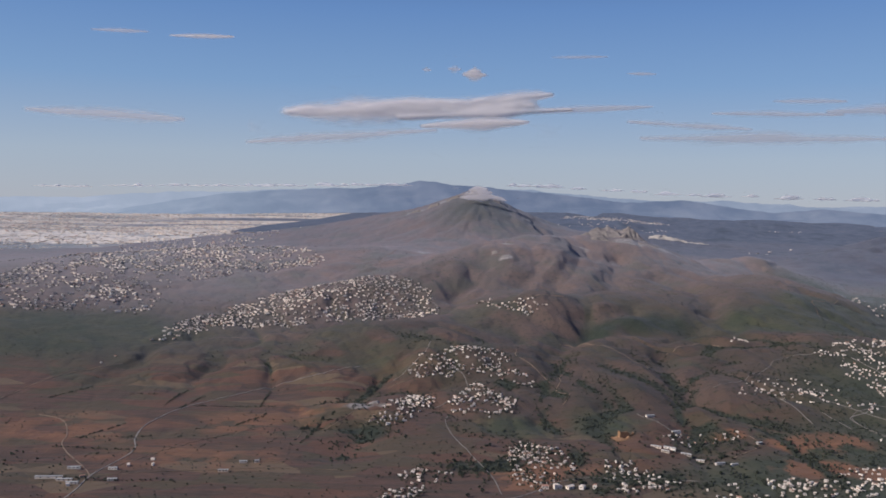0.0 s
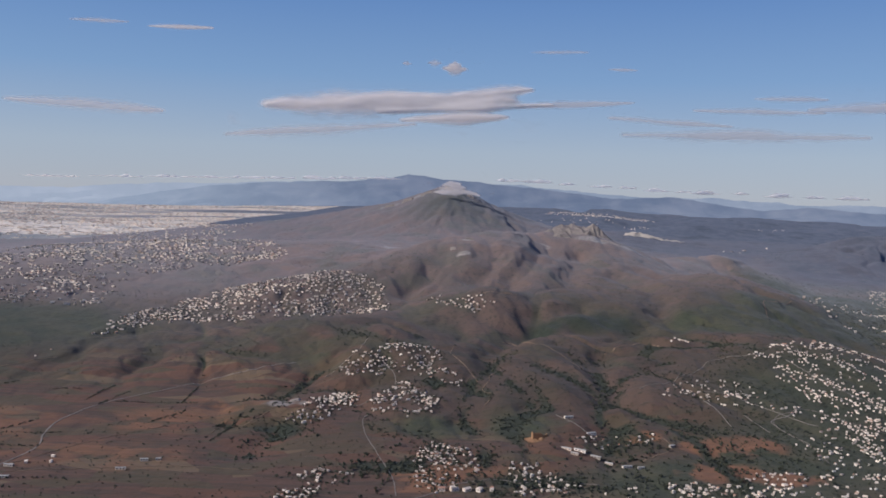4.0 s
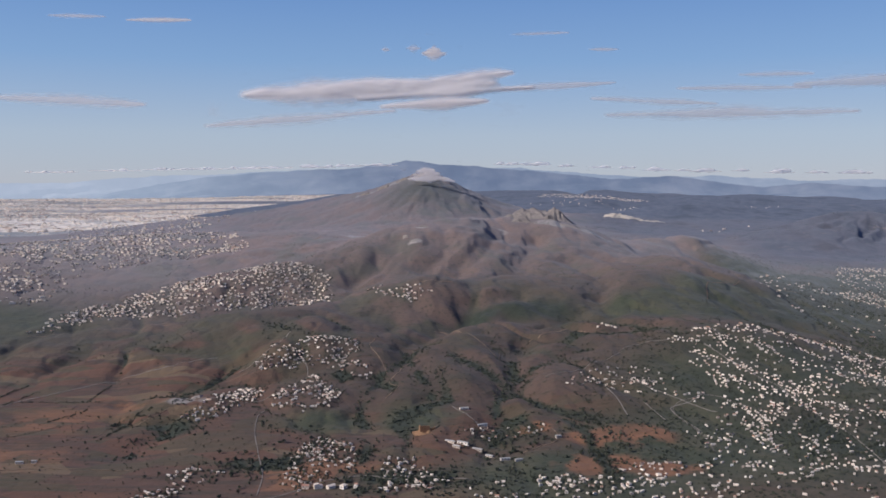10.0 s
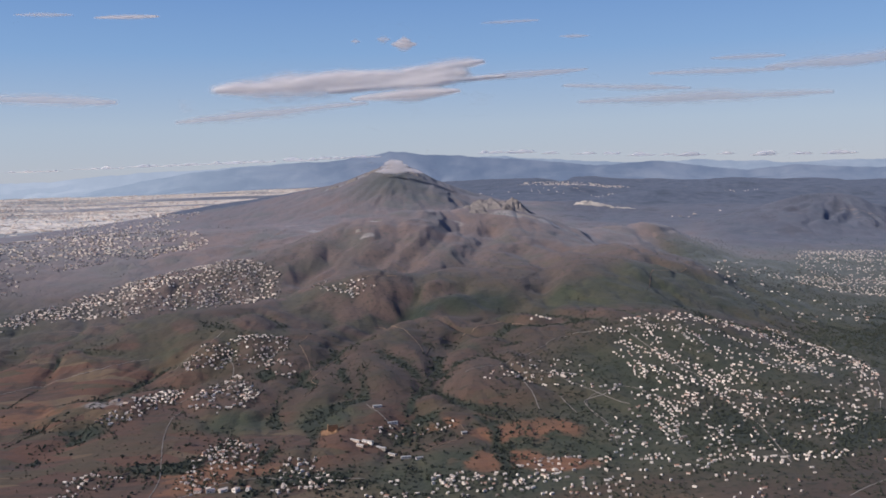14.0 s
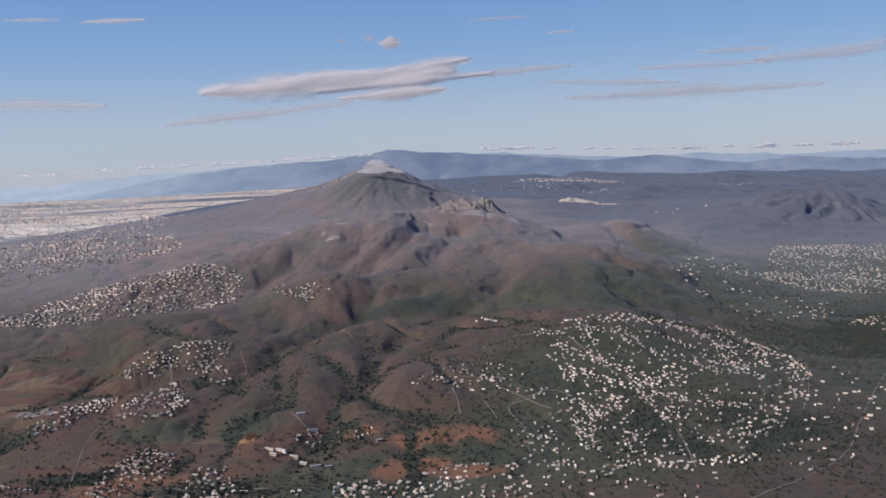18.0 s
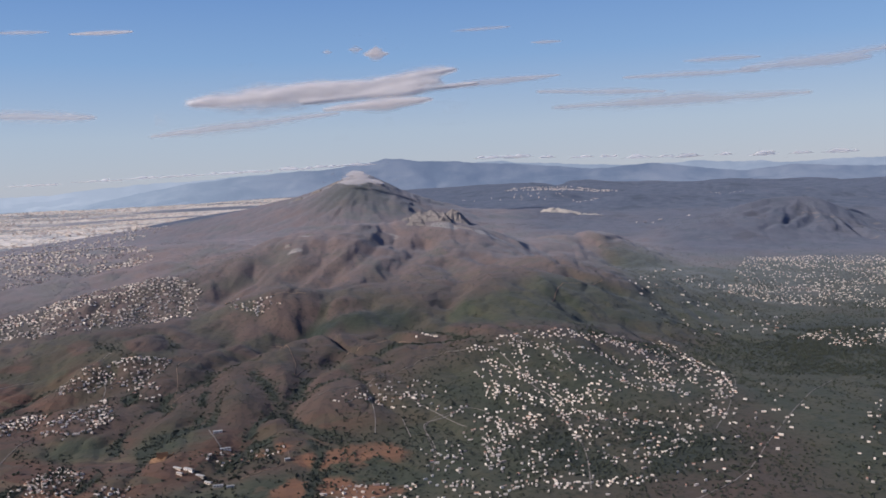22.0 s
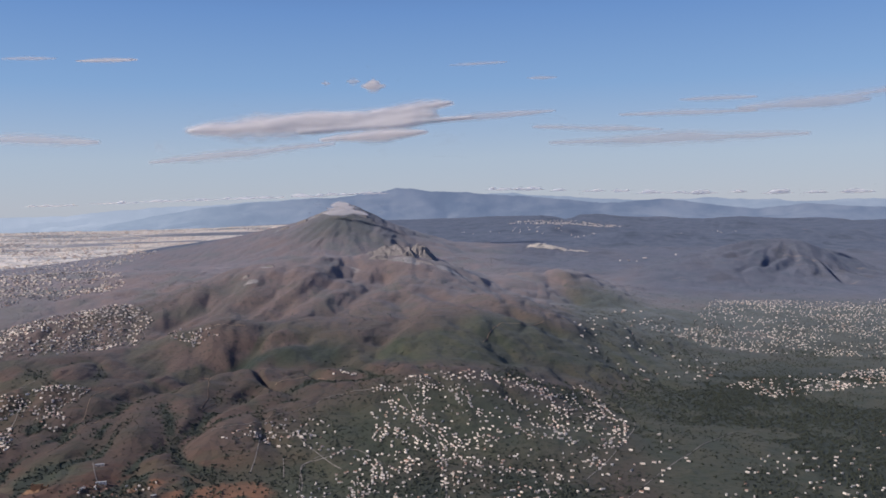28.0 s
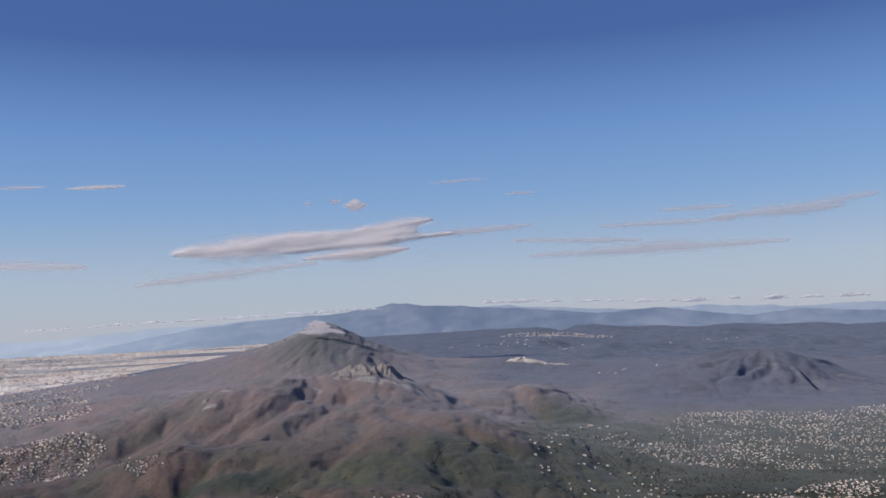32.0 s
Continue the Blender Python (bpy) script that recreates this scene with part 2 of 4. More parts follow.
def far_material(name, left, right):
    """Very distant slopes whose emission imitates haze, most of all over the western plain."""
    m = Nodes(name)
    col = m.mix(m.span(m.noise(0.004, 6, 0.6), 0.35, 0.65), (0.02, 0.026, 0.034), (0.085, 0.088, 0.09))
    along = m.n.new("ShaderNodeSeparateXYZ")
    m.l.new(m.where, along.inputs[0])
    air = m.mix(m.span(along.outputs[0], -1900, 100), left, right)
    # Lower slopes glow paler, as if haze lay thicker there.
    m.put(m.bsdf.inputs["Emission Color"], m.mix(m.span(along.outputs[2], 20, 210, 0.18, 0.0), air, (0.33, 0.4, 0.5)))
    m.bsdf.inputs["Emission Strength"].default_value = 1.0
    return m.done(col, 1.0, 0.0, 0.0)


LAND = land_material()
FAR, FARTHER = far_material("haze_glow_slopes", (0.3, 0.375, 0.48), (0.126, 0.169, 0.26)), far_material("pale_haze_glow_slopes", (0.37, 0.44, 0.54), (0.24, 0.3, 0.4))
WALL, WALLS = wall_material("limewashed_wall", False), wall_material("limewashed_walls", True)
ROOF, ROOFS = roof_material("house_roof", False), roof_material("house_roofs", True)
GLASS = Nodes("dark_window").done((0.03, 0.035, 0.04), 0.2, 0.0, 0.5)
LEAF, LEAVES = leaf_material("tree_leaves", False), leaf_material("woodland_leaves", True)
BARK = plain_material("bark", (0.05, 0.035, 0.025), (0.09, 0.07, 0.05), 3.0)
ROADTOP = plain_material("pale_road", (0.2, 0.178, 0.155), (0.3, 0.275, 0.245), 0.3)
DIRT = plain_material("dirt_track", (0.2, 0.145, 0.105), (0.29, 0.22, 0.16), 0.3)
MARBLE = plain_material("quarried_marble", (0.6, 0.54, 0.45), (0.84, 0.77, 0.67), 0.12, island=True)
CRAG = plain_material("limestone_crag", (0.23, 0.205, 0.185), (0.35, 0.31, 0.28), 0.08)
OCHRE = plain_material("ochre_earth", (0.26, 0.15, 0.085), (0.38, 0.23, 0.13), 0.5)
TIN = plain_material("pale_sheet_roof", (0.38, 0.38, 0.37), (0.56, 0.55, 0.52), 0.8)
CLOUD, VEIL = cloud_material("cloud", 0.85, (0.95, 0.9, 0.87)), cloud_material("thin_cloud", 0.42)
PUFF = cloud_material("cumulus", 0.7, (0.95, 0.93, 0.92), 0.09)
CAP = cloud_material("summit_cloud", 0.66, (0.94, 0.88, 0.85), 0.07)


# ---- the lie of the land ----
def smooth(v, low, high):
    q = np.clip((v - low) / (high - low), 0, 1)
    return q * q * (3 - 2 * q)


def value_noise(x, y, seed=0):
    """Smooth noise from 0 to 1 with a cell of one unit."""
    i, j = np.floor(x).astype(np.int64), np.floor(y).astype(np.int64)
    u, v = x - i, y - j
    u, v = u * u * u * (u * (6 * u - 15) + 10), v * v * v * (v * (6 * v - 15) + 10)

    def corner(a, b):
        h = (a * 374761393 + b * 668265263 + seed * 974634777) & 0xFFFFFFFF
        h = ((h ^ (h >> 13)) * 1274126177) & 0xFFFFFFFF
        return ((h ^ (h >> 16)) & 0xFFFF) / 65535.0

    top = corner(i, j) * (1 - u) + corner(i + 1, j) * u
    low = corner(i, j + 1) * (1 - u) + corner(i + 1, j + 1) * u
    return top * (1 - v) + low * v


def fractal(x, y, size, octaves=4, seed=0, rough=0.5):
    total, weight, a = 0.0, 0.0, 1.0
    for k in range(octaves):
        c, s = math.cos(k * 1.1), math.sin(k * 1.1)
        total = total + a * value_noise((x * c - y * s) / size + 17 * k, (x * s + y * c) / size - 9 * k, seed + k)
        weight, a, size = weight + a, a * rough, size / 2.03
    return total / weight


def gully(x, y, size, seed):
    """0 along winding valley lines, 1 on the rounded backs between them."""
    wx = x + size * 0.7 * (fractal(x, y, size * 1.4, 3, seed + 40) - 0.5)
    wy = y + size * 0.7 * (fractal(x, y, size * 1.4, 3, seed + 60) - 0.5)
    a = np.minimum(1, np.abs(2 * fractal(wx, wy, size, 2, seed, 0.35) - 1) * 2.2)
    return 1.22 * a * a / (a + 0.22)


HILLS = []


def hill(x, y, rx, ry, turn, high):
    HILLS.append((x, y, rx, ry, radians(turn), high))


# the main mountain, its shoulders, the massif before it, the knolls, the town hill, the right-hand hills, the plains
hill(75, 1985, 85, 110, 0, 25)
hill(75, 1985, 30, 60, 0, 8)
hill(75, 1960, 210, 230, 0, 71)
hill(-150, 2060, 330, 190, 10, 43)
hill(260, 2000, 170, 170, 0, 9)
hill(110, 1270, 170, 170, 0, 78)
hill(300, 1385, 150, 140, 0, 60)
hill(98, 1252, 38, 36, 0, -6)
hill(430, 1130, 150, 130, 0, 48)
hill(385, 985, 108, 110, 0, 30)
hill(-110, 1125, 120, 80, 10, 28)
hill(-390, 1530, 330, 260, 0, 35)
hill(-120, 1480, 170, 150, 0, 20)
hill(90, 1000, 90, 70, 0, 28)
hill(360, 790, 130, 120, 0, 33)
hill(20, 800, 90, 80, 0, 16)
hill(150, 700, 150, 150, 0, 20)
hill(985, 1850, 125, 130, 0, 42)
hill(1020, 1850, 60, 75, 0, 15)
hill(935, 1870, 45, 80, 0, 7)
hill(1110, 1960, 110, 110, 0, 26)
hill(800, 1720, 120, 110, 0, 27)
hill(885, 1800, 75, 90, 0, 18)
hill(524, 1470, 90, 90, 0, 37)
hill(490, 2080, 150, 90, 0, 21)
hill(1500, 3000, 900, 700, 0, -19)
hill(400, 3100, 700, 500, 0, 26)
hill(-1200, 3000, 900, 900, 0, -11)
hill(700, 1150, 250, 250, 0, -7)
hill(-260, 760, 200, 200, 0, -2)
hill(60, 560, 250, 200, 0, -3)
hill(500, 600, 250, 180, 0, 10)
hill(-700, 1200, 300, 300, 0, 22)
hill(100, 4500, 4000, 700, 0, 52)
hill(160, 860, 60, 80, 0, 5)
hill(1100, 1350, 450, 450, 0, -12)
hill(1500, 1900, 400, 300, 0, -53)
hill(60, 1640, 200, 130, 0, 10)
hill(420, 1720, 150, 150, 0, 17)
hill(-650, 1750, 400, 300, 0, -17)
hill(200, 2500, 400, 250, 0, -8)
hill(-1500, 4400, 1300, 500, 0, -33)
hill(1600, 4400, 1300, 500, 0, -16)
hill(680, 900, 120, 120, 0, -2)
hill(-64, 652, 34, 30, 0, 9)
hill(0, 1200, 80, 80, 0, 9)
hill(600, 1310, 80, 80, 0, 5)
hill(225, 1275, 60, 60, 0, -18)
hill(220, 1000, 110, 110, 0, 28)
hill(-60, 900, 110, 90, 0, 26)
hill(1250, 2550, 300, 160, 20, 34)
hill(760, 2450, 180, 110, 10, 32)
hill(1900, 3100, 500, 250, 0, 28)
hill(1100, 3600, 600, 250, 0, 12)
hill(300, 3500, 500, 250, 0, 15)
hill(610, 2900, 70, 60, 0, 22)


def large_form(x, y):
    z = 74 * smooth(y, 520, 2420)
    for cx, cy, rx, ry, turn, high in HILLS:
        c, s = math.cos(turn), math.sin(turn)
        z = z + high * np.exp(-(((x - cx) * c + (y - cy) * s) / rx) ** 2 - (((y - cy) * c - (x - cx) * s) / ry) ** 2)
    return z


def steepness(x, y):
    e = 12.0
    return np.hypot(large_form(x + e, y) - large_form(x - e, y), large_form(x, y + e) - large_form(x, y - e)) / (2 * e)


def spurs(x, y, cx, cy, reach, size, seed):
    """Long backs and hollows that run down all sides of a summit."""
    r = np.hypot(x - cx, y - cy)
    a = np.arctan2(x - cx, -(y - cy)) + 0.5 * (fractal(x, y, 160, 3, seed + 7) - 0.5)
    fine = gully(a * 190, r * 0.22, size, seed) - 0.55 + 0.35 * (gully(a * 260 + 40, r * 0.4, size * 0.45, seed + 11) - 0.55)
    return fine * smooth(r, 20, 190) * smooth(r, reach, reach * 0.45)


RAVINES = (
    [(88, 480), (88, 567), (77, 614), (83, 702), (100, 735), (120, 800), (135, 880)],
    [(160, 540), (171, 592), (171, 623), (188, 680), (222, 720), (255, 750)],
    [(188, 680), (190, 760), (203, 800)],
    [(-60, 550), (-53, 612), (-66, 690), (-49, 745), (-32, 790), (-28, 860), (-10, 940)],
    [(232, 500), (226, 569), (205, 615), (186, 655)],
    [(300, 760), (330, 850), (320, 920), (290, 1000)],
    [(-150, 860), (-140, 930), (-155, 990)],
)


VALLEYS = (
    [(258, 1280), (238, 1208), (227, 1157), (209, 1103)],
    [(325, 1199), (362, 1147), (393, 1084), (432, 1046)],
    [(193, 1204), (167, 1159), (145, 1139), (130, 1060)],
    [(289, 1172), (305, 1119), (312, 1050), (298, 965)],
    [(59, 1203), (43, 1154), (31, 1119), (10, 1080)],
    [(128, 1198), (116, 1162), (102, 1126)],
    [(483, 1500), (500, 1420), (531, 1356)],
    [(134, 885), (141, 905), (152, 940), (176, 950), (206, 965)],
    [(97, 786), (116, 840), (134, 885)],
)

GULLIES = (
    [(186, 649), (171, 681), (156, 715), (136, 751)],
    [(184, 659), (187, 713), (196, 766), (213, 854), (243, 882), (277, 911)],
    [(187, 713), (178, 785), (154, 890), (131, 919)],
    [(213, 854), (203, 886), (184, 921)],
    [(125, 641), (112, 699), (94, 779)],
    [(373, 1001), (392, 953), (419, 939), (434, 897)],
    [(439, 1057), (465, 1025), (500, 1010)],
)


def ravine(x, y, lines):
    """How far a place lies from the nearest stream bed."""
    x, y = x + 7 * (fractal(x, y, 34, 3, 91) - 0.5), y + 7 * (fractal(x, y, 34, 3, 95) - 0.5)
    best = np.full(np.shape(x), 1e6)
    for line in lines:
        for (ax, ay), (bx, by) in zip(line, line[1:]):
            t = np.clip(((x - ax) * (bx - ax) + (y - ay) * (by - ay)) / ((bx - ax) ** 2 + (by - ay) ** 2), 0, 1)
            best = np.minimum(best, np.hypot(x - ax - t * (bx - ax), y - ay - t * (by - ay)))
    return best


def height(x, y):
    x, y = np.asarray(x, float), np.asarray(y, float)
    z, slope = large_form(x, y), smooth(steepness(x, y), 0.02, 0.19)
    roll = np.maximum(slope, 0.75 * smooth(y, 660, 800) * smooth(x, -420, -240) * smooth(x + 0.35 * (1100 - y), 640, 500))
    roll = roll * (1 - 0.8 * np.maximum(spot(x, y, 400, 660, 130, 0.85), spot(x, y, 450, 780, 70)))
    far = smooth(y, 900, 1900)
    hollows = spot(x, y, 215, 850, 85, 1.3) + 0.6 * spot(x, y, -130, 960, 60, 1.5)
    easy = 1 - 0.4 * smooth(y, 1500, 1750)
    z = z + easy * (roll * 4.2 * (1 - 0.55 * far) + 0.5) * (gully(x, y * 0.6, 120, 3) - 0.6)
    z = z + 3.8 * spurs(x, y, 190, 1480, 720, 46, 33) + 3.0 * spurs(x, y, 75, 1990, 420, 34, 35) + 9.5 * spurs(x, y, 1010, 1860, 330, 50, 37)
    z = z + hollows * 7 * (gully(x + 0.5 * y, y * 0.6, 46, 27) - 0.55)
    z = z + easy * (roll * 3.8 * (1 - 0.75 * smooth(y, 900, 1350)) + 0.4) * (gully(x + 0.3 * y, y * 0.55, 52, 9) - 0.6)
    z = z + (roll * 1.2 + 0.3) * (gully(x, y * 0.7, 22, 15) - 0.6)
    z = z + 1.2 * roll * smooth(y, 850, 1200) * (fractal(x, y, 40, 4, 23, 0.5) - 0.5)
    z = z + (roll * 2.0 + 0.5) * (fractal(x, y, 38, 4, 21) - 0.5)
    z = z + 0.9 * roll * (1 - 0.5 * far) * (gully(x + 0.4 * y, y * 0.5, 14, 43) - 0.6) + 0.4 * (fractal(x, y, 9, 3, 29) - 0.5)
    z = z - 3.4 * np.exp(-(ravine(x, y, RAVINES) / 16) ** 2) * smooth(y, 470, 600) * smooth(y, 960, 760)
    z = z - 6.5 * np.exp(-(ravine(x, y, VALLEYS) / 17) ** 2) - 3.4 * np.exp(-(ravine(x, y, GULLIES) / 13) ** 2)
    back = smooth(y, 2250, 3000) * smooth(x, 0, 900)
    z = z + back * 22 * (gully(x, y, 420, 5) - 0.5)
    return z


def spot(x, y, cx, cy, r, stretch=1.0):
    return np.exp(-((x - cx) / (r * stretch)) ** 2 - ((y - cy) / r) ** 2)


def inside(x, y, outline):
    """Whether points lie in an outline, by crossings."""
    hit = np.zeros(np.shape(x), bool)
    for (ax, ay), (bx, by) in zip(outline, outline[1:] + outline[:1]):
        cross = (ay > y) != (by > y)
        hit ^= cross & (x < (bx - ax) * (y - ay) / ((by - ay) or 1e-9) + ax)
    return hit


CITY = [(-2600, 4500), (-2300, 2300), (-1100, 1760), (-745, 1905), (-655, 2010), (-580, 2085), (-556, 2260), (-605, 2600), (-610, 2980), (-560, 3400), (-420, 4300), (-900, 4700)]


def green_belts(x, y):
    """Strips of parkland and river banks that part the city."""
    return 0.9 * smooth(fractal(x * 0.3, y * 0.9, 200, 4, 88), 0.54, 0.6) * smooth(x, -1500, -800)


def woodland(x, y):
    """How thickly trees stand: along the gullies and on the low plain."""
    slope = smooth(steepness(x, y), 0.05, 0.16)
    w = slope * smooth(gully(x + 0.3 * y, y * 0.55, 52, 9), 0.25, 0.06) * 0.8 * smooth(y, 940, 800) * smooth(fractal(x, y, 130, 3, 8), 0.42, 0.56)
    w = np.maximum(w, 0.75 * smooth(x, 470, 640) * smooth(y, 1150, 900) * smooth(fractal(x, y, 60, 5, 31), 0.44, 0.58))
    w = np.maximum(w, 0.75 * np.exp(-(ravine(x, y, RAVINES + GULLIES) / 5.5) ** 2) * smooth(y, 860, 720) * smooth(fractal(x, y, 30, 3, 79), 0.28, 0.5))
    w = w * (1 - 0.9 * spot(x, y, 410, 680, 120, 0.9))
    for cx, cy, r, st in ((-56, 600, 22, 1.2), (228, 590, 22, 0.7), (238, 535, 16, 1.0), (180, 600, 18, 0.7), (30, 530, 20, 1.6), (120, 500, 18, 2.5), (420, 560, 60, 1.4), (-270, 500, 30, 0.5)):
        w = np.maximum(w, 0.95 * spot(x, y, cx, cy, r, st) * smooth(fractal(x, y, 22, 4, 77), 0.3, 0.55))
    return w


def ground():
    ys = [float(v) for v in np.linspace(-1800, 340, 14)]
    step = 2.6
    while ys[-1] < 4880:
        step = max(2.4, 0.0044 * ys[-1])
        ys.append(ys[-1] + step)
    us = np.linspace(-1, 1, 861)
    ys = np.array(ys)
    half = 330 + 0.63 * np.maximum(ys, 340)
    x = 235 + us[None] * half[:, None]
    outer = np.array([0.15, 0.35, 0.65, 1.0])
    left = x[:, :1] + (-5200 - x[:, :1]) * outer[::-1][None]
    right = x[:, -1:] + (5400 - x[:, -1:]) * outer[None]
    x = np.hstack([left, x, right])
    y = np.repeat(ys[:, None], x.shape[1], 1)
    z = height(x, y)
    rows, cols = x.shape
    mesh = bpy.data.meshes.new("ground")
    k = np.arange(rows * cols).reshape(rows, cols)
    faces = np.stack([k[:-1, :-1], k[:-1, 1:], k[1:, 1:], k[1:, :-1]], -1).reshape(-1, 4)
    fill(mesh, np.stack([x, y, z], -1).reshape(-1, 3), faces, True)
    x, y = x.ravel(), y.ravel()
    red = 0.0
    for cx, cy, r, st in ((-142, 624, 45, 1.5), (-107, 665, 35, 1.5), (255, 566, 17, 1.4), (226, 562, 12, 1.2), (228, 520, 15, 1.7), (262, 516, 12, 1.8), (188, 580, 10, 1.5), (50, 500, 14, 1.5), (-157, 539, 40, 2.0), (-260, 600, 60, 1.5), (60, 520, 16, 2.0)):
        red = np.maximum(red, (0.42 if cx < 0 else 1.0) * spot(x, y, cx, cy, r, st))
    green = smooth(x, 430, 600) * smooth(y, 1650, 1250) * 0.9
    for cx, cy, r, st in ((530, 959, 90, 1.4), (370, 905, 60, 1.6), (467, 976, 70, 1.5), (55, 605, 22, 1.4), (116, 606, 30, 1.0), (254, 540, 24, 1.3), (400, 660, 110, 1.2), (350, 560, 80, 1.6), (210, 500, 40, 2.2), (-420, 930, 120, 1.5)):
        green = np.maximum(green, spot(x, y, cx, cy, r, st))
    green = np.maximum(green, 0.55 * spot(x, y, 95, 1890, 100, 1.4))
    # Dark scrub patches that also paint in a cloud shadow on these hills.
    shaded_maquis = np.maximum(spot(x, y, 225, 925, 40, 1.7), 0.9 * spot(x, y, 262, 862, 34, 1.4)) * (0.7 + 0.6 * fractal(x, y, 40, 3, 66)) + 0.7 * spot(x, y, 160, 905, 30, 1.2) * smooth(gully(x + 0.3 * y, y * 0.55, 52, 9), 1.1, 0.3)
    hollow = smooth(gully(x + 0.3 * y, y * 0.55, 52, 9), 0.5, 0.1) * smooth(y, 640, 760) * smooth(y, 1250, 950)
    green = np.maximum(green, 0.42 * hollow)
    # Painted blue haze, strongest on the farther hills and plain.
    haze_blue = smooth(y, 1950, 2300) * smooth(x, 100, 320)
    haze_blue = np.maximum(haze_blue, smooth(y, 2100, 2400))
    haze_blue = np.maximum(haze_blue, 0.3 * smooth(y, 1450, 2000))
    haze_blue = np.maximum(haze_blue, 0.8 * smooth(y, 1500, 1800) * smooth(x, 330, 480) * np.maximum(smooth(x, 860, 640), smooth(y, 1980, 2100)))
    haze_blue = np.maximum(haze_blue, 0.8 * smooth(x, 560, 720) * smooth(y, 1360, 1560))
    rock = 0.0
    for cx, cy, r, st in ((296, 1390, 26, 1.2), (243, 1386, 26, 1.5), (285, 1330, 14, 2.0), (92, 1250, 9, 1.3), (86, 1192, 8, 1.3), (-15, 1500, 22, 2.2), (75, 1965, 20, 2.4), (0, 1962, 12, 2.6), (-60, 1955, 9, 3.0), (112, 1950, 9, 1.4), (-105, 1620, 9, 3.0), (-55, 650, 8, 2.2), (345, 1330, 10, 3.0), (206, 1299, 10, 1.2), (1005, 1800, 22, 1.2)):
        rock = np.maximum(rock, 0.8 * spot(x, y, cx, cy, r, st))
    field = np.maximum(smooth(x, 60, -60), 0.8 * smooth(x, 360, 300) * smooth(y, 660, 590)) * smooth(y, 900, 760) * smooth(y, 330, 380)
    paved = inside(x, y, CITY) * (1 - green_belts(x, y))
    # Several masks put distance haze or cloud shadow into the ground colour.
    for name, values in (("red", red), ("green", green), ("rock", rock), ("field", field), ("paved", paved), ("haze_blue", haze_blue), ("hazy_garrigue", smooth(y + 90 * (fractal(x, y, 150, 3, 63) - 0.5), 760, 1500)), ("west_haze", smooth(x + 0.25 * (y - 900), -20, -330) * smooth(y, 740, 1050)), ("wood_and_shade", np.maximum(woodland(x, y), 0.75 * np.minimum(1, shaded_maquis)))):
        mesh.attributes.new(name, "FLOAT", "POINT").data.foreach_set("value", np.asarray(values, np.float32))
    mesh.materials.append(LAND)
    return tagged(new("ground", mesh), "brown scrub hills with reddish fields and green hollows", "ground", kind="structure")


def fill(mesh, verts, faces, smooth_faces=False):
    """Fills a mesh from arrays of corners and of triangles or quads."""
    verts, faces = np.asarray(verts, np.float32), np.asarray(faces, np.int32)
    n, size = faces.shape
    mesh.vertices.add(len(verts)), mesh.loops.add(n * size), mesh.polygons.add(n)
    mesh.vertices.foreach_set("co", verts.ravel())
    mesh.loops.foreach_set("vertex_index", faces.ravel())
    mesh.polygons.foreach_set("loop_start", np.arange(0, n * size, size, dtype=np.int32))
    mesh.polygons.foreach_set("use_smooth", np.full(n, smooth_faces))
    mesh.update(calc_edges=True)
    mesh.validate()
    return mesh


GROUND = ground()


def far_mountains(name, away, crests, material, seed, label):
    """One blue range on the skyline, by bearing and height of its crest in degrees."""
    az = np.radians(np.linspace(-62, 62, 620))
    v = np.linspace(0, 1, 26)
    el = np.interp(np.degrees(az), [c[0] for c in crests], [c[1] for c in crests])
    el = el + 0.3 * (fractal(az * 60, az * 0, 2.2, 6, seed, 0.68) - 0.5)
    a, w = np.meshgrid(az, v)
    top = 176 + away * np.tan(np.radians(el))[None]
    ridge = gully(a * away, w * 900, 260, seed + 8)
    radius = away - 330 * (1 - w) ** 1.3 + 40 * (0.5 - ridge) * np.sin(w * math.pi)
    z = 20 + (top - 20) * w ** 0.9 + 14 * (ridge - 0.6) * np.sin(w * math.pi)
    verts = np.stack([230 + radius * np.sin(a), 20 + radius * np.cos(a), z], -1).reshape(-1, 3)
    rows, cols = a.shape
    k = np.arange(rows * cols).reshape(rows, cols)
    mesh = fill(bpy.data.meshes.new(name), verts, np.stack([k[:-1, :-1], k[:-1, 1:], k[1:, 1:], k[1:, :-1]], -1).reshape(-1, 4), True)
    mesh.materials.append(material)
    return tagged(new(name, mesh), label, "mountains", kind="structure")


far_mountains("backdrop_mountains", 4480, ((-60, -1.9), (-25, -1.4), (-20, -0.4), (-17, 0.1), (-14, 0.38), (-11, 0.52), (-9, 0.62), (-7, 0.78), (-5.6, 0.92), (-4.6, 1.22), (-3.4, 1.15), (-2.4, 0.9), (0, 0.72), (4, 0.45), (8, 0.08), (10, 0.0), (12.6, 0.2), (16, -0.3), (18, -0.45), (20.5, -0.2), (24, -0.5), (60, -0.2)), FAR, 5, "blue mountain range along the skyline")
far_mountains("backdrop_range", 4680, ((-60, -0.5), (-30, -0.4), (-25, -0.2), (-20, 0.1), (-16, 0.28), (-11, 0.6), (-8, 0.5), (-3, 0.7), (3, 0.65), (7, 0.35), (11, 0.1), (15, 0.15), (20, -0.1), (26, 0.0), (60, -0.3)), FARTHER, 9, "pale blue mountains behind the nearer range")


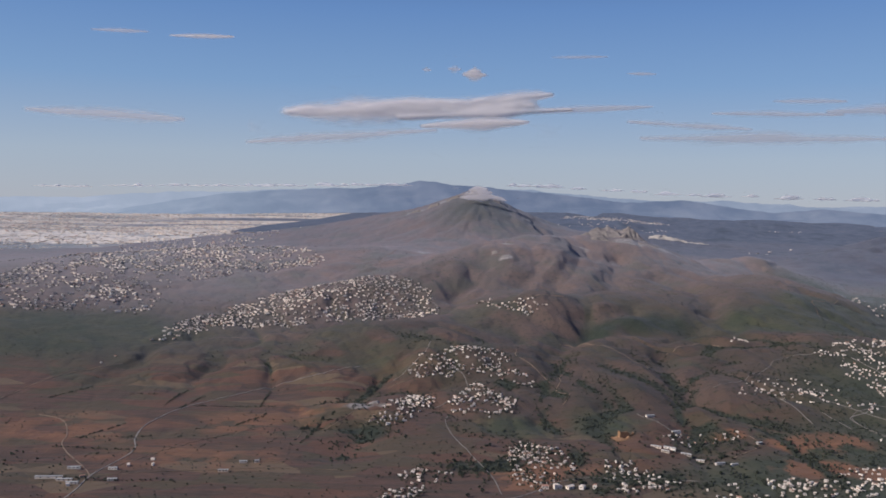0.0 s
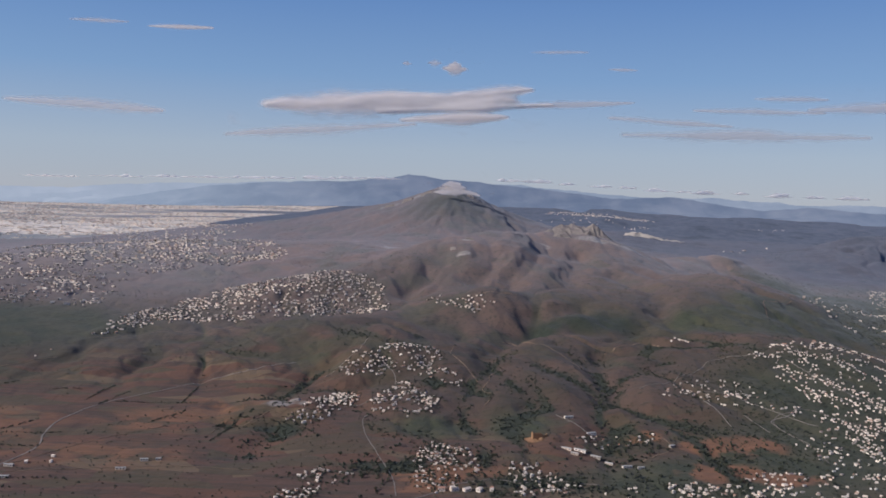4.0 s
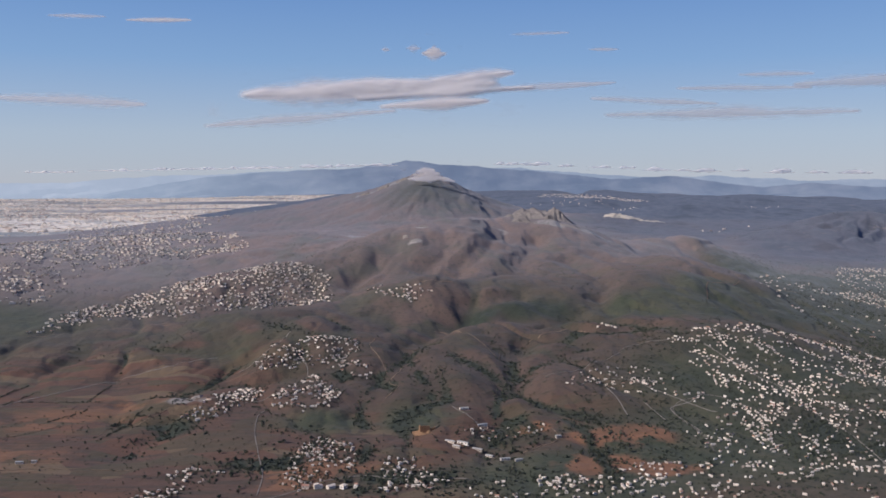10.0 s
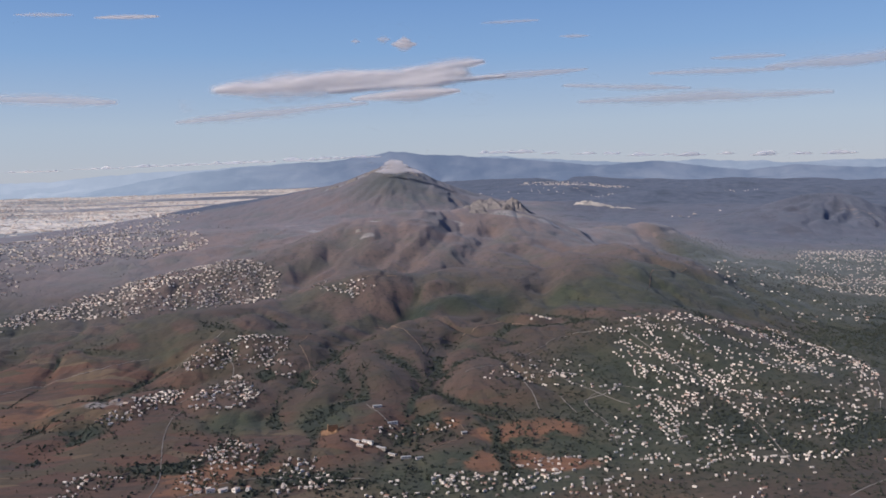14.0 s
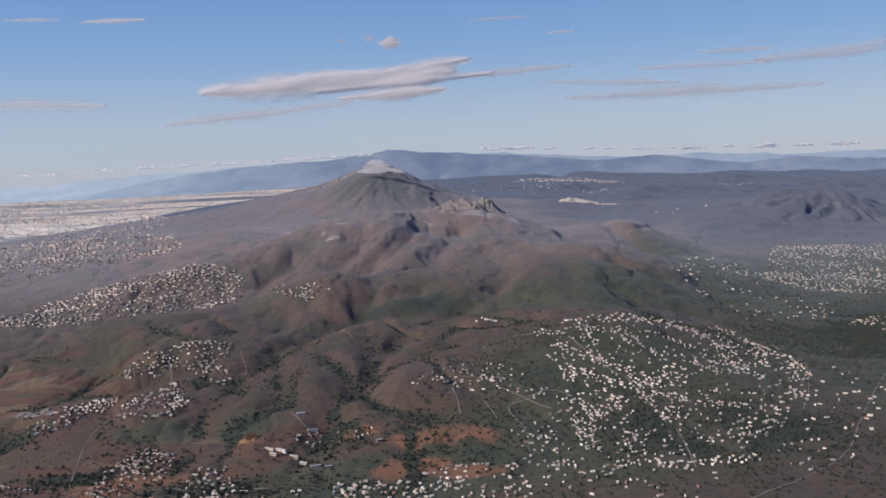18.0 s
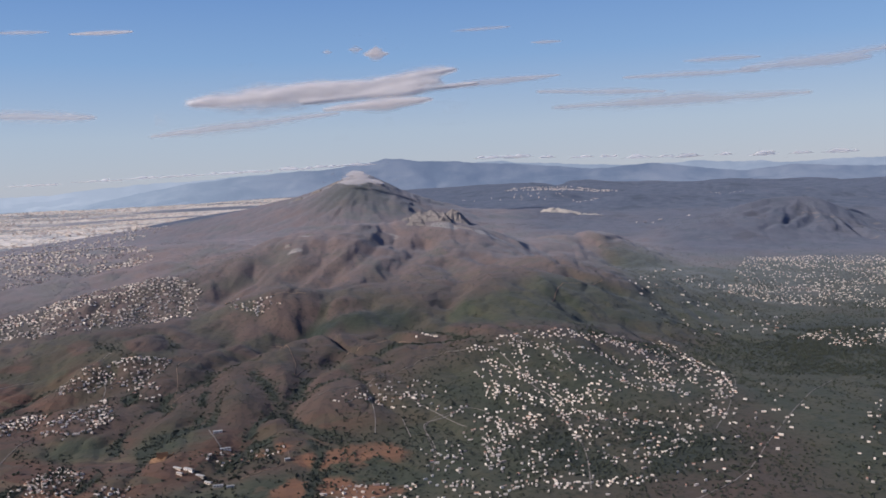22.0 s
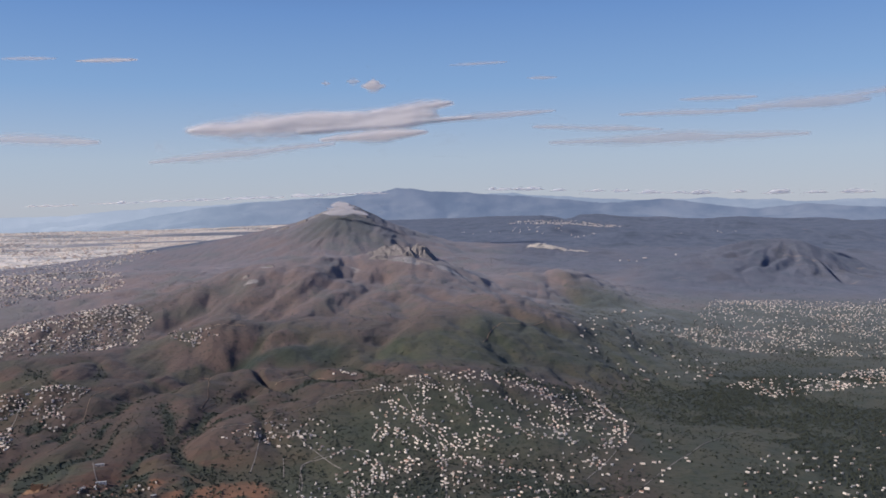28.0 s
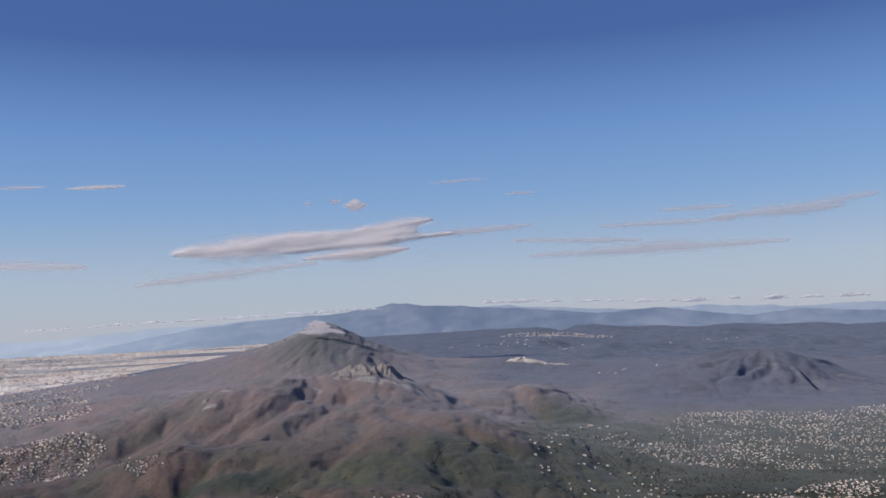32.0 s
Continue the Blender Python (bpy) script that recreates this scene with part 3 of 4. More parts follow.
# ---- helpers for things ----
def part(name, bm, material, parent, label=""):
    """Links a bmesh as one mesh object under a thing or a part."""
    mesh = bpy.data.meshes.new(name)
    bm.to_mesh(mesh)
    bm.free()
    mesh.materials.append(material)
    ob = new(name, mesh)
    ob.parent = parent
    if label:
        tagged(ob, label)
    return ob


def block(bm, x0, x1, y0, y1, z0, z1, inset=0.0):
    """A box, its top drawn in by inset."""
    v = [bm.verts.new(p) for p in ((x0, y0, z0), (x1, y0, z0), (x1, y1, z0), (x0, y1, z0), (x0 + inset, y0 + inset, z1), (x1 - inset, y0 + inset, z1), (x1 - inset, y1 - inset, z1), (x0 + inset, y1 - inset, z1))]
    for f in ((3, 2, 1, 0), (4, 5, 6, 7), (0, 1, 5, 4), (1, 2, 6, 5), (2, 3, 7, 6), (3, 0, 4, 7)):
        bm.faces.new([v[k] for k in f])


def gable(bm, x0, x1, y0, y1, z0, rise, over=0.15, hip=0.0):
    """A pitched roof with eaves, its ridge along x, hipped by hip at the ends."""
    x0, x1, y0, y1, m = x0 - over, x1 + over, y0 - over, y1 + over, (y0 + y1) / 2
    low = [bm.verts.new(p) for p in ((x0, y0, z0), (x1, y0, z0), (x1, y1, z0), (x0, y1, z0))]
    eave = [bm.verts.new((v.co.x, v.co.y, z0 + 0.12)) for v in low]
    a, b = bm.verts.new((x0 + hip, m, z0 + rise)), bm.verts.new((x1 - hip, m, z0 + rise))
    bm.faces.new(low[::-1])
    for k in range(4):
        bm.faces.new((low[k], low[(k + 1) % 4], eave[(k + 1) % 4], eave[k]))
    bm.faces.new((eave[0], eave[1], b, a)), bm.faces.new((eave[2], eave[3], a, b))
    bm.faces.new((eave[1], eave[2], b)), bm.faces.new((eave[3], eave[0], a))


def shape(*calls):
    bm = bmesh.new()
    for call, *values in calls:
        call(bm, *values)
    return bm


def z_at(x, y):
    return float(height(np.array([x]), np.array([y]))[0])


def scatter(outline, gap, keep, seed):
    """Places inside an outline, strung along winding rows like houses on streets, thinned in patches to keep."""
    rng = np.random.default_rng(seed)
    xs, ys = np.array([p[0] for p in outline]), np.array([p[1] for p in outline])
    cx, cy, reach = xs.mean(), ys.mean(), 0.75 * max(np.ptp(xs), np.ptp(ys)) + gap
    u, v = np.meshgrid(np.arange(-reach, reach, 0.72 * gap), np.arange(-reach, reach, 1.4 * gap))
    u, v = u + rng.uniform(-0.42, 0.42, u.shape) * gap, v + rng.choice([-0.3, 0.3, 0.26, -0.24], u.shape) * gap + rng.normal(0, 0.1, u.shape) * gap
    turn = rng.uniform(-0.35, 0.35)
    x, y = cx + u * math.cos(turn) - v * math.sin(turn), cy + u * math.sin(turn) + v * math.cos(turn)
    y = y + 7 * gap * (fractal(x, y, 14 * gap, 2, seed + 1) - 0.5)
    x, y = (x + 3 * gap * (fractal(x, y, 9 * gap, 2, seed + 2) - 0.5)).ravel(), y.ravel()
    patch = smooth(fractal(x, y, gap * 4.5, 3, seed), 0.36, 0.6)
    pick = inside(x, y, outline) & (rng.random(x.size) < keep * (0.3 + 1.15 * patch))
    return x[pick], y[pick]


# ---- roads ----
def road(points, wide, material, label):
    """A ribbon laid over the ground along a smooth line."""
    p = np.array(points, float)
    ends = np.vstack([2 * p[0] - p[1], p, 2 * p[-1] - p[-2]])
    line = []
    for k in range(1, len(ends) - 2):
        a, b, c, d = ends[k - 1:k + 3]
        for t in np.linspace(0, 1, max(3, int(np.hypot(*(c - b)) / 3.5)), endpoint=False):
            line.append(0.5 * (2 * b + (c - a) * t + (2 * a - 5 * b + 4 * c - d) * t * t + (3 * b - a - 3 * c + d) * t ** 3))
    line = np.array(line + [p[-1]])
    way = np.gradient(line, axis=0)
    side = np.stack([-way[:, 1], way[:, 0]], -1) / np.hypot(*way.T)[:, None]
    wide = 0.62 * wide * (0.85 + 0.3 * fractal(line[:, 0], line[:, 1], 9, 2, 3))[:, None] / 2
    rows = [line - side * wide, line + side * wide]
    zs = [height(r[:, 0], r[:, 1]) + 0.2 for r in rows]
    n = len(line)
    verts = np.vstack([np.column_stack([rows[0], zs[0]]), np.column_stack([rows[1], zs[1]]), np.column_stack([rows[0], zs[0] - 0.8]), np.column_stack([rows[1], zs[1] - 0.8])])
    k = np.arange(n - 1)
    faces = np.vstack([np.stack([k, k + 1, k + 1 + n, k + n], -1)[:, ::-1], np.stack([k + 2 * n, k + 1 + 2 * n, k + 1, k], -1)[:, ::-1], np.stack([k + n, k + 1 + n, k + 1 + 3 * n, k + 3 * n], -1)[:, ::-1]])
    mesh = fill(bpy.data.meshes.new("road"), verts, faces)
    mesh.materials.append(material)
    return tagged(new("road", mesh), label, "road", kind="structure")


COUNTRY, TRACK, STREET = "pale country road winding over brown fields", "bare dirt track over the scrub", "pale village street between white houses"
road([(-202, 440), (-199, 471), (-201, 502), (-195, 550), (-205, 584), (-208, 622), (-195, 668), (-173, 700), (-146, 738), (-108, 758), (-72, 792)], 1.4, ROADTOP, COUNTRY)
road([(6, 632), (4, 618), (9, 587), (20, 548), (31, 511), (35, 480)], 1.0, ROADTOP, COUNTRY)
road([(231, 644), (247, 664), (269, 662), (277, 655), (299, 626), (319, 604)], 1.0, ROADTOP, COUNTRY)
road([(247, 664), (255, 625), (258, 598)], 0.9, ROADTOP, COUNTRY)
road([(209, 666), (232, 679), (246, 696), (269, 718), (288, 742), (331, 744)], 1.0, ROADTOP, COUNTRY)
road([(208, 807), (222, 818), (241, 827), (252, 832), (264, 818)], 1.1, DIRT, TRACK)
road([(299, 540), (299, 564), (291, 606), (296, 621), (307, 626), (322, 635), (343, 617), (362, 602)], 0.8, ROADTOP, STREET)
road([(345, 735), (355, 710), (369, 668), (379, 655), (387, 605), (392, 556), (388, 500)], 1.1, ROADTOP, STREET)
road([(605, 720), (572, 675), (509, 571), (477, 516), (446, 485), (400, 455)], 0.9, ROADTOP, COUNTRY)
road([(-40, 742), (-24, 762), (-15, 782), (-10, 815)], 1.2, ROADTOP, COUNTRY)
road([(91, 646), (99, 668), (91, 682), (97, 702), (99, 723), (112, 745)], 0.8, DIRT, TRACK)
road([(20, 468), (41, 474), (57, 486), (68, 498), (93, 507), (106, 501), (119, 506), (150, 500)], 1.3, ROADTOP, STREET)
road([(140, 618), (151, 598), (158, 588), (163, 584)], 1.2, ROADTOP, COUNTRY)
road([(183, 540), (198, 550), (207, 560), (205, 575)], 0.8, DIRT, TRACK)
road([(320, 640), (306, 622), (290, 614), (297, 583), (301, 560)], 0.9, ROADTOP, STREET)
road([(274, 624), (277, 613), (282, 594)], 0.9, ROADTOP, STREET)
road([(-350, 660), (-346, 683), (-341, 729), (-331, 772), (-300, 820)], 1.1, DIRT, TRACK)
road([(-294, 637), (-271, 623), (-252, 586), (-243, 558), (-210, 513), (-200, 495)], 1.2, DIRT, TRACK)
road([(88, 700), (82, 725), (67, 770), (69, 799)], 0.8, DIRT, TRACK)
road([(526, 786), (530, 725), (505, 645), (480, 590)], 0.8, ROADTOP, STREET)
road([(-14, 650), (5, 660), (18, 680), (22, 705), (20, 728), (10, 750)], 1.3, ROADTOP, STREET)
road([(-250, 1010), (-170, 1035), (-100, 1060), (-40, 1080), (-8, 1060), (-4, 1020)], 1.5, ROADTOP, STREET)
road([(-300, 905), (-265, 925), (-225, 935), (-160, 930)], 0.9, DIRT, TRACK)
road([(560, 1095), (520, 1075), (480, 1072)], 1.2, DIRT, TRACK)
road([(-200, 500), (-150, 512), (-95, 522), (-50, 520)], 0.9, DIRT, TRACK)
road([(-196, 515), (-160, 580), (-130, 610)], 0.8, DIRT, TRACK)

# ---- villages and towns ----
road([(405, 935), (423, 999), (446, 1013), (472, 1043)], 1.6, DIRT, TRACK)
road([(-100, 1360), (-97, 1405), (-86, 1440), (-78, 1488)], 1.6, DIRT, TRACK)
road([(354, 1194), (378, 1188), (407, 1187), (426, 1173)], 1.6, DIRT, TRACK)
road([(120, 885), (134, 881), (162, 794), (170, 770), (177, 735), (180, 769)], 0.9, DIRT, TRACK)
road([(70, 980), (101, 984), (137, 991)], 1.6, DIRT, TRACK)
road([(-97, 586), (-94, 615), (-79, 615), (-64, 638)], 0.8, DIRT, TRACK)
BIG = [(326, 744), (357, 792), (391, 782), (455, 845), (510, 790), (515, 684), (485, 608), (453, 555), (410, 515), (380, 455), (300, 455), (289, 571), (318, 597), (333, 649)]
VILLAGES = [
    # outline, gap between houses, share kept, smallest and largest side
    ([(-17, 782), (30, 802), (55, 798), (62, 754), (43, 736), (20, 728), (-16, 725), (-28, 746)], 5.0, 1.08, 1.48, 2.52),
    ([(43, 738), (62, 728), (77, 706), (76, 684), (41, 714)], 4.8, 1.12, 1.48, 2.44),
    ([(-53, 623), (-37, 663), (-19, 708), (-2, 675), (-12, 642), (-28, 610), (-46, 612)], 4.4, 1.25, 1.48, 2.60),
    ([(6, 659), (26, 716), (45, 681), (59, 654), (52, 629), (37, 616), (9, 638)], 4.2, 1.25, 1.48, 2.77),
    ([(40, 554), (54, 579), (78, 560), (88, 533), (79, 517), (58, 484), (44, 492), (42, 530)], 4.3, 1.0, 1.2, 2.1),
    ([(-38, 462), (-30, 477), (-23, 517), (-3, 527), (12, 513), (-3, 498), (-12, 474)], 4.6, 0.90, 1.23, 2.18),
    ([(-322, 925), (-298, 1025), (-244, 1130), (-155, 1205), (-94, 1181), (-16, 1108), (-2, 1032), (-20, 985), (-102, 1008), (-165, 985), (-215, 1000), (-254, 965), (-300, 912)], 6.4, 1.12, 1.75, 3.3),
    ([(31, 1040), (68, 1000), (116, 975), (126, 965), (96, 943), (57, 972)], 7.0, 0.75, 1.64, 2.86),
    ([(-620, 1240), (-640, 1490), (-560, 1800), (-400, 1650), (-231, 1500), (-187, 1390), (-298, 1318), (-380, 1235), (-353, 1036), (-426, 1060), (-500, 1030), (-620, 1060)], 9.5, 0.95, 2.3, 4.2),
    ([(98, 534), (118, 536), (132, 506), (150, 488), (101, 481)], 5.2, 0.68, 1.31, 2.35),
    ([(150, 585), (175, 590), (205, 583), (196, 570), (165, 566), (148, 572)], 5.2, 0.75, 1.23, 2.10),
    ([(150, 500), (240, 505), (240, 470), (150, 465)], 6.4, 0.75, 1.31, 2.35),
    ([(229, 662), (246, 690), (282, 690), (296, 682), (316, 651), (274, 634), (247, 647)], 7.5, 0.68, 1.31, 2.35),
    (BIG, 5.6, 0.36, 1.07, 2.27),
    ([(238, 470), (232, 516), (290, 529), (300, 455)], 6.2, 0.68, 1.23, 2.35),
    ([(450, 540), (481, 587), (514, 678), (540, 720), (560, 640), (480, 500), (409, 470)], 8.5, 0.52, 1.31, 2.35),
    ([(758, 1453), (959, 1440), (1250, 1560), (1200, 1200), (1000, 1050), (813, 1060), (700, 1090), (640, 1150)], 7.0, 0.75, 1.05, 2.0),
    ([(643, 905), (686, 950), (770, 974), (960, 1050), (940, 960), (734, 887), (678, 862)], 6.4, 0.98, 1.48, 2.69),
    ([(562, 574), (597, 640), (727, 738), (900, 800), (860, 640), (653, 559), (520, 480)], 9.0, 0.52, 1.23, 2.35),
    ([(505, 1095), (560, 1200), (640, 1290), (710, 1203), (690, 1060), (640, 930), (530, 905)], 13, 0.5, 1.4, 2.6),
    ([(-229, 490), (-205, 522), (-172, 539), (-168, 518), (-205, 477)], 11, 0.45, 1.80, 3.36),
    ([(345, 770), (390, 795), (470, 850), (440, 790), (390, 770)], 7.0, 0.68, 1.39, 2.52),
    ([(-300, 760), (-250, 830), (-180, 850), (-300, 880), (-350, 820)], 22, 0.25, 1.8, 3.2),
    ([(270, 815), (285, 840), (295, 830), (282, 812)], 6, 1.20, 1.48, 2.35),
    (CITY, 15, 0.6, 4.5, 9.0),
    ([(250, 2900), (500, 3000), (900, 2950), (1400, 3050), (1300, 2800), (500, 2750)], 20, 0.3, 2.4, 4.5),
    ([(-757, 1990), (-690, 2010), (-613, 2084), (-560, 2300), (-480, 2200), (-350, 1960), (-409, 1869), (-420, 1600), (-687, 1838)], 15.5, 0.42, 2.6, 5.0),
    ([(-233, 1418), (-235, 1489), (-183, 1409), (-175, 1367), (-205, 1352)], 8, 0.9, 2.2, 3.8),
    ([(430, 3250), (470, 3420), (560, 3480), (760, 3450), (860, 3300), (670, 3200)], 14, 0.7, 2.4, 5.0),
    ([(640, 1900), (760, 2050), (860, 2050), (780, 1900)], 30, 0.25, 3.0, 5.0),
    ([(-750, 2250), (-500, 2300), (-250, 2250), (-300, 2150), (-600, 2080)], 18, 0.3, 4.0, 7.0),
    ([(560, 1300), (615, 1325), (640, 1310), (600, 1290)], 10, 0.90, 2.46, 4.20),
]


# streets of the hill town, lined with houses
STREETS = (
    [(318, 742), (345, 745), (366, 748), (392, 750)],
    [(346, 781), (359, 748), (362, 715), (364, 681)],
    [(336, 722), (351, 703), (362, 682), (378, 676), (386, 660), (394, 662)],
    [(389, 743), (400, 713), (408, 700), (428, 722)],
    [(427, 775), (451, 778), (462, 800), (465, 746), (471, 727), (470, 674)],
    [(493, 856), (504, 829), (510, 765), (520, 728), (514, 678), (494, 638), (485, 609)],
    [(386, 660), (390, 632), (391, 605), (394, 573)],
    [(306, 622), (321, 627), (337, 620), (344, 605), (348, 580)],
    [(221, 651), (246, 655), (278, 660), (303, 629), (321, 636)],
    [(356, 640), (361, 594), (362, 557), (360, 520)],
    [(379, 617), (399, 629), (420, 606), (438, 602), (468, 590)],
    [(423, 705), (442, 681), (460, 665), (483, 658)],
    [(379, 556), (351, 567), (323, 560), (302, 563)],
    [(448, 579), (451, 556), (431, 542), (411, 540), (395, 547)],
    [(246, 520), (273, 516), (292, 522), (306, 517), (325, 517)],
    [(332, 500), (357, 515), (376, 503), (407, 509), (429, 508)],
    [(330, 700), (338, 672), (334, 650)],
    [(326, 600), (338, 570), (335, 530)],
    [(409, 745), (433, 742), (448, 720), (452, 690)],
    [(345, 665), (372, 640), (404, 655), (425, 668)],
)


def lined(streets, gap, keep, seed):
    """Places on both sides of streets, in runs with breaks between them."""
    rng = np.random.default_rng(seed)
    xs, ys = [], []
    for line in streets:
        for (ax, ay), (bx, by) in zip(line, line[1:]):
            long = math.hypot(bx - ax, by - ay)
            n = max(1, int(long / gap))
            for sign in (-1, 1):
                t = (np.arange(n) + rng.uniform(0.2, 0.8, n)) / n
                off = sign * rng.choice([1.9, 2.2, 2.6, 4.6, 5.2], n)
                x = ax + t * (bx - ax) - off * (by - ay) / long
                y = ay + t * (by - ay) + off * (bx - ax) / long
                pick = rng.random(n) < keep * (0.35 + 1.1 * smooth(fractal(x, y, 14, 2, seed), 0.35, 0.6))
                xs.append(x[pick]), ys.append(y[pick])
    return np.concatenate(xs), np.concatenate(ys)


def house_kinds():
    """Five small houses, each an Empty with walls, roof, windows and a door."""
    kinds = []
    for k in range(5):
        label = ("white limewashed house with a flat concrete roof", "cream two-storey house with a stepped flat roof", "white house with a red tiled gable roof", "pale house with a hipped red tile roof", "small whitewashed house with a roof terrace")[k]
        thing = tagged(new("house"), label, "house", "houses of the villages")
        w, d, h = ((1.9, 1.4, 1.7), (2.3, 1.4, 1.35), (2.2, 1.25, 1.4), (1.7, 1.4, 1.6), (1.5, 1.1, 1.4))[k]
        walls = [(block, -w, w, -d, d, -1.2, h)]
        if k in (1, 4):
            walls.append((block, -w, 0.15 * w, -d, 0.6 * d, h, h + 1.1))
        part("wall", shape(*walls), WALL, thing)
        if k in (0, 1, 4):
            slabs = [(block, -w - 0.12, w + 0.12, -d - 0.12, d + 0.12, h + 0.004, h + 0.16, 0.03)]
            if k in (1, 4):
                slabs = [(block, 0.15 * w + 0.01, w + 0.12, -d - 0.12, d + 0.12, h + 0.004, h + 0.16, 0.03), (block, -w - 0.1, 0.15 * w + 0.1, -d - 0.1, 0.6 * d + 0.1, h + 1.104, h + 1.24, 0.03)]
            part("roof", shape(*slabs), ROOF, thing)
        else:
            part("roof", shape((gable, -w, w, -d, d, h + 0.004, 0.75, 0.18, 0.0 if k == 2 else 0.9)), ROOF, thing, "red clay tile roof")
        for x in ((-0.55 * w, 0.5 * w) if k != 4 else (0.4 * w,)):
            part("window", shape((block, x - 0.28, x + 0.28, -d - 0.03, -d + 0.02, 0.75, 1.35)), GLASS, thing)
        part("window", shape((block, -w - 0.03, -w + 0.02, -0.3, 0.3, 0.75, 1.35)), GLASS, thing)
        part("door", shape((block, -0.2, 0.2, -d - 0.03, -d + 0.02, -0.1, 0.95)), BARK, thing)
        kinds.append(thing)
    return kinds


def joined_houses(name, x, y, side, seed, label, tall=1.0):
    """Many far houses as one piece: walls with a roof slab or a gable each."""
    rng = np.random.default_rng(seed)
    n = len(x)
    z = height(x, y)
    w = (0.82 + 0.12 * smooth(y, 800, 1000)) * (side[0] + (side[1] - side[0]) * rng.random(n) ** 1.6) / 2 * rng.choice([0.85, 1.0, 1.3, 1.8], n)
    d = (0.82 + 0.12 * smooth(y, 800, 1000)) * (side[0] + (side[1] - side[0]) * rng.random(n) ** 1.6) / 2 * 0.75
    h = tall * rng.uniform(0.3, 0.55, n) * (side[0] + side[1]) / 2
    turn = (fractal(x, y, 60, 2, seed + 5) - 0.5) * 2.5 + rng.choice([0, 0, math.pi / 2], n) + rng.normal(0, 0.15, n)
    pitched = rng.random(n) < 0.2
    c, s = np.cos(turn), np.sin(turn)
    over = 1.0 + 0.1 * rng.random(n)

    def put(px, py, pz):
        return np.stack([x + px * c - py * s, y + px * s + py * c, z + pz], -1)

    rows = [put(sx * w, sy * d, zz) for zz in (np.full(n, -1.5), h) for sx, sy in ((-1, -1), (1, -1), (1, 1), (-1, 1))]
    ridge = np.where(pitched, 0.05, 1.0)
    rise = np.where(pitched, 0.3 * d + 0.3, 0.16)
    rows += [put(sx * w * over, sy * d * over, h + 0.01) for sx, sy in ((-1, -1), (1, -1), (1, 1), (-1, 1))]
    rows += [put(sx * w * over * 0.98, sy * d * over * ridge, h + rise) for sx, sy in ((-1, -1), (1, -1), (1, 1), (-1, 1))]
    verts = np.stack(rows, 1).reshape(-1, 3)
    side_faces = [(0, 1, 5, 4), (1, 2, 6, 5), (2, 3, 7, 6), (3, 0, 4, 7), (4, 5, 6, 7)]
    roof_faces = [(8, 9, 13, 12), (9, 10, 14, 13), (10, 11, 15, 14), (11, 8, 12, 15), (12, 13, 14, 15), (11, 10, 9, 8)]
    faces = (np.array(side_faces + roof_faces)[None] + 16 * np.arange(n)[:, None, None]).reshape(-1, 4)
    mesh = fill(bpy.data.meshes.new(name), verts, faces)
    mesh.materials.append(WALLS), mesh.materials.append(ROOFS)
    if len(mesh.polygons) == len(faces):
        mesh.polygons.foreach_set("material_index", np.tile([0] * 5 + [1] * 6, n).astype(np.int32))
    return tagged(new(name, mesh), label, "houses", kind="stuff")


HOUSES = house_kinds()
HOUSE_SPOTS = []
near_houses = 0
for number, (outline, gap, keep, low, high) in enumerate(VILLAGES):
    hx, hy = scatter(outline, gap, keep, 100 + number)
    if outline is CITY:
        open_land = green_belts(hx, hy) > 0.4
        hx, hy = hx[~open_land], hy[~open_land]
    if outline is BIG:
        lx, ly = lined(STREETS, 3.1, 0.75, 77)
        hx, hy = np.r_[hx, lx], np.r_[hy, ly]
    HOUSE_SPOTS.append((hx, hy))
    near = (hy < 566) & (hx < 300) & (number < 16)
    rng = random.Random(number)
    for x, y in zip(hx[near], hy[near]):
        if near_houses >= 290:
            near = near & ~((hx == x) & (hy == y))
            continue
        kind = rng.choice((0, 0, 0, 1, 1, 2, 3, 4, 4))
        scale = rng.uniform(low, high) / 4.0
        m = pose(x, y, z_at(x, y) + 0.1, 0, 0, rng.uniform(-50, 50))
        ob = HOUSES[kind] if near_houses < 5 and near_houses == kind else copy_thing(HOUSES[kind], m)
        ob.matrix_basis = m @ Matrix.Diagonal((scale, scale, scale, 1))
        near_houses += 1
    rest = ~near
    if rest.any():
        place = "dense pale city blocks spread over the plain" if gap == 15 else "white flat-roofed houses packed along the village slope" if gap < 6 else "scattered white and cream houses among gardens"
        joined_houses("city_blocks" if gap == 15 else "village_houses", hx[rest], hy[rest], (low, high), 300 + number, place, 0.35 if gap == 15 else 1.0)
for k, ob in enumerate(HOUSES):
    if ob.matrix_basis.translation.length < 1:
        ob.matrix_basis = pose(60 + 7 * k, 488, z_at(60 + 7 * k, 488) + 0.1, 0, 0, 20 * k)


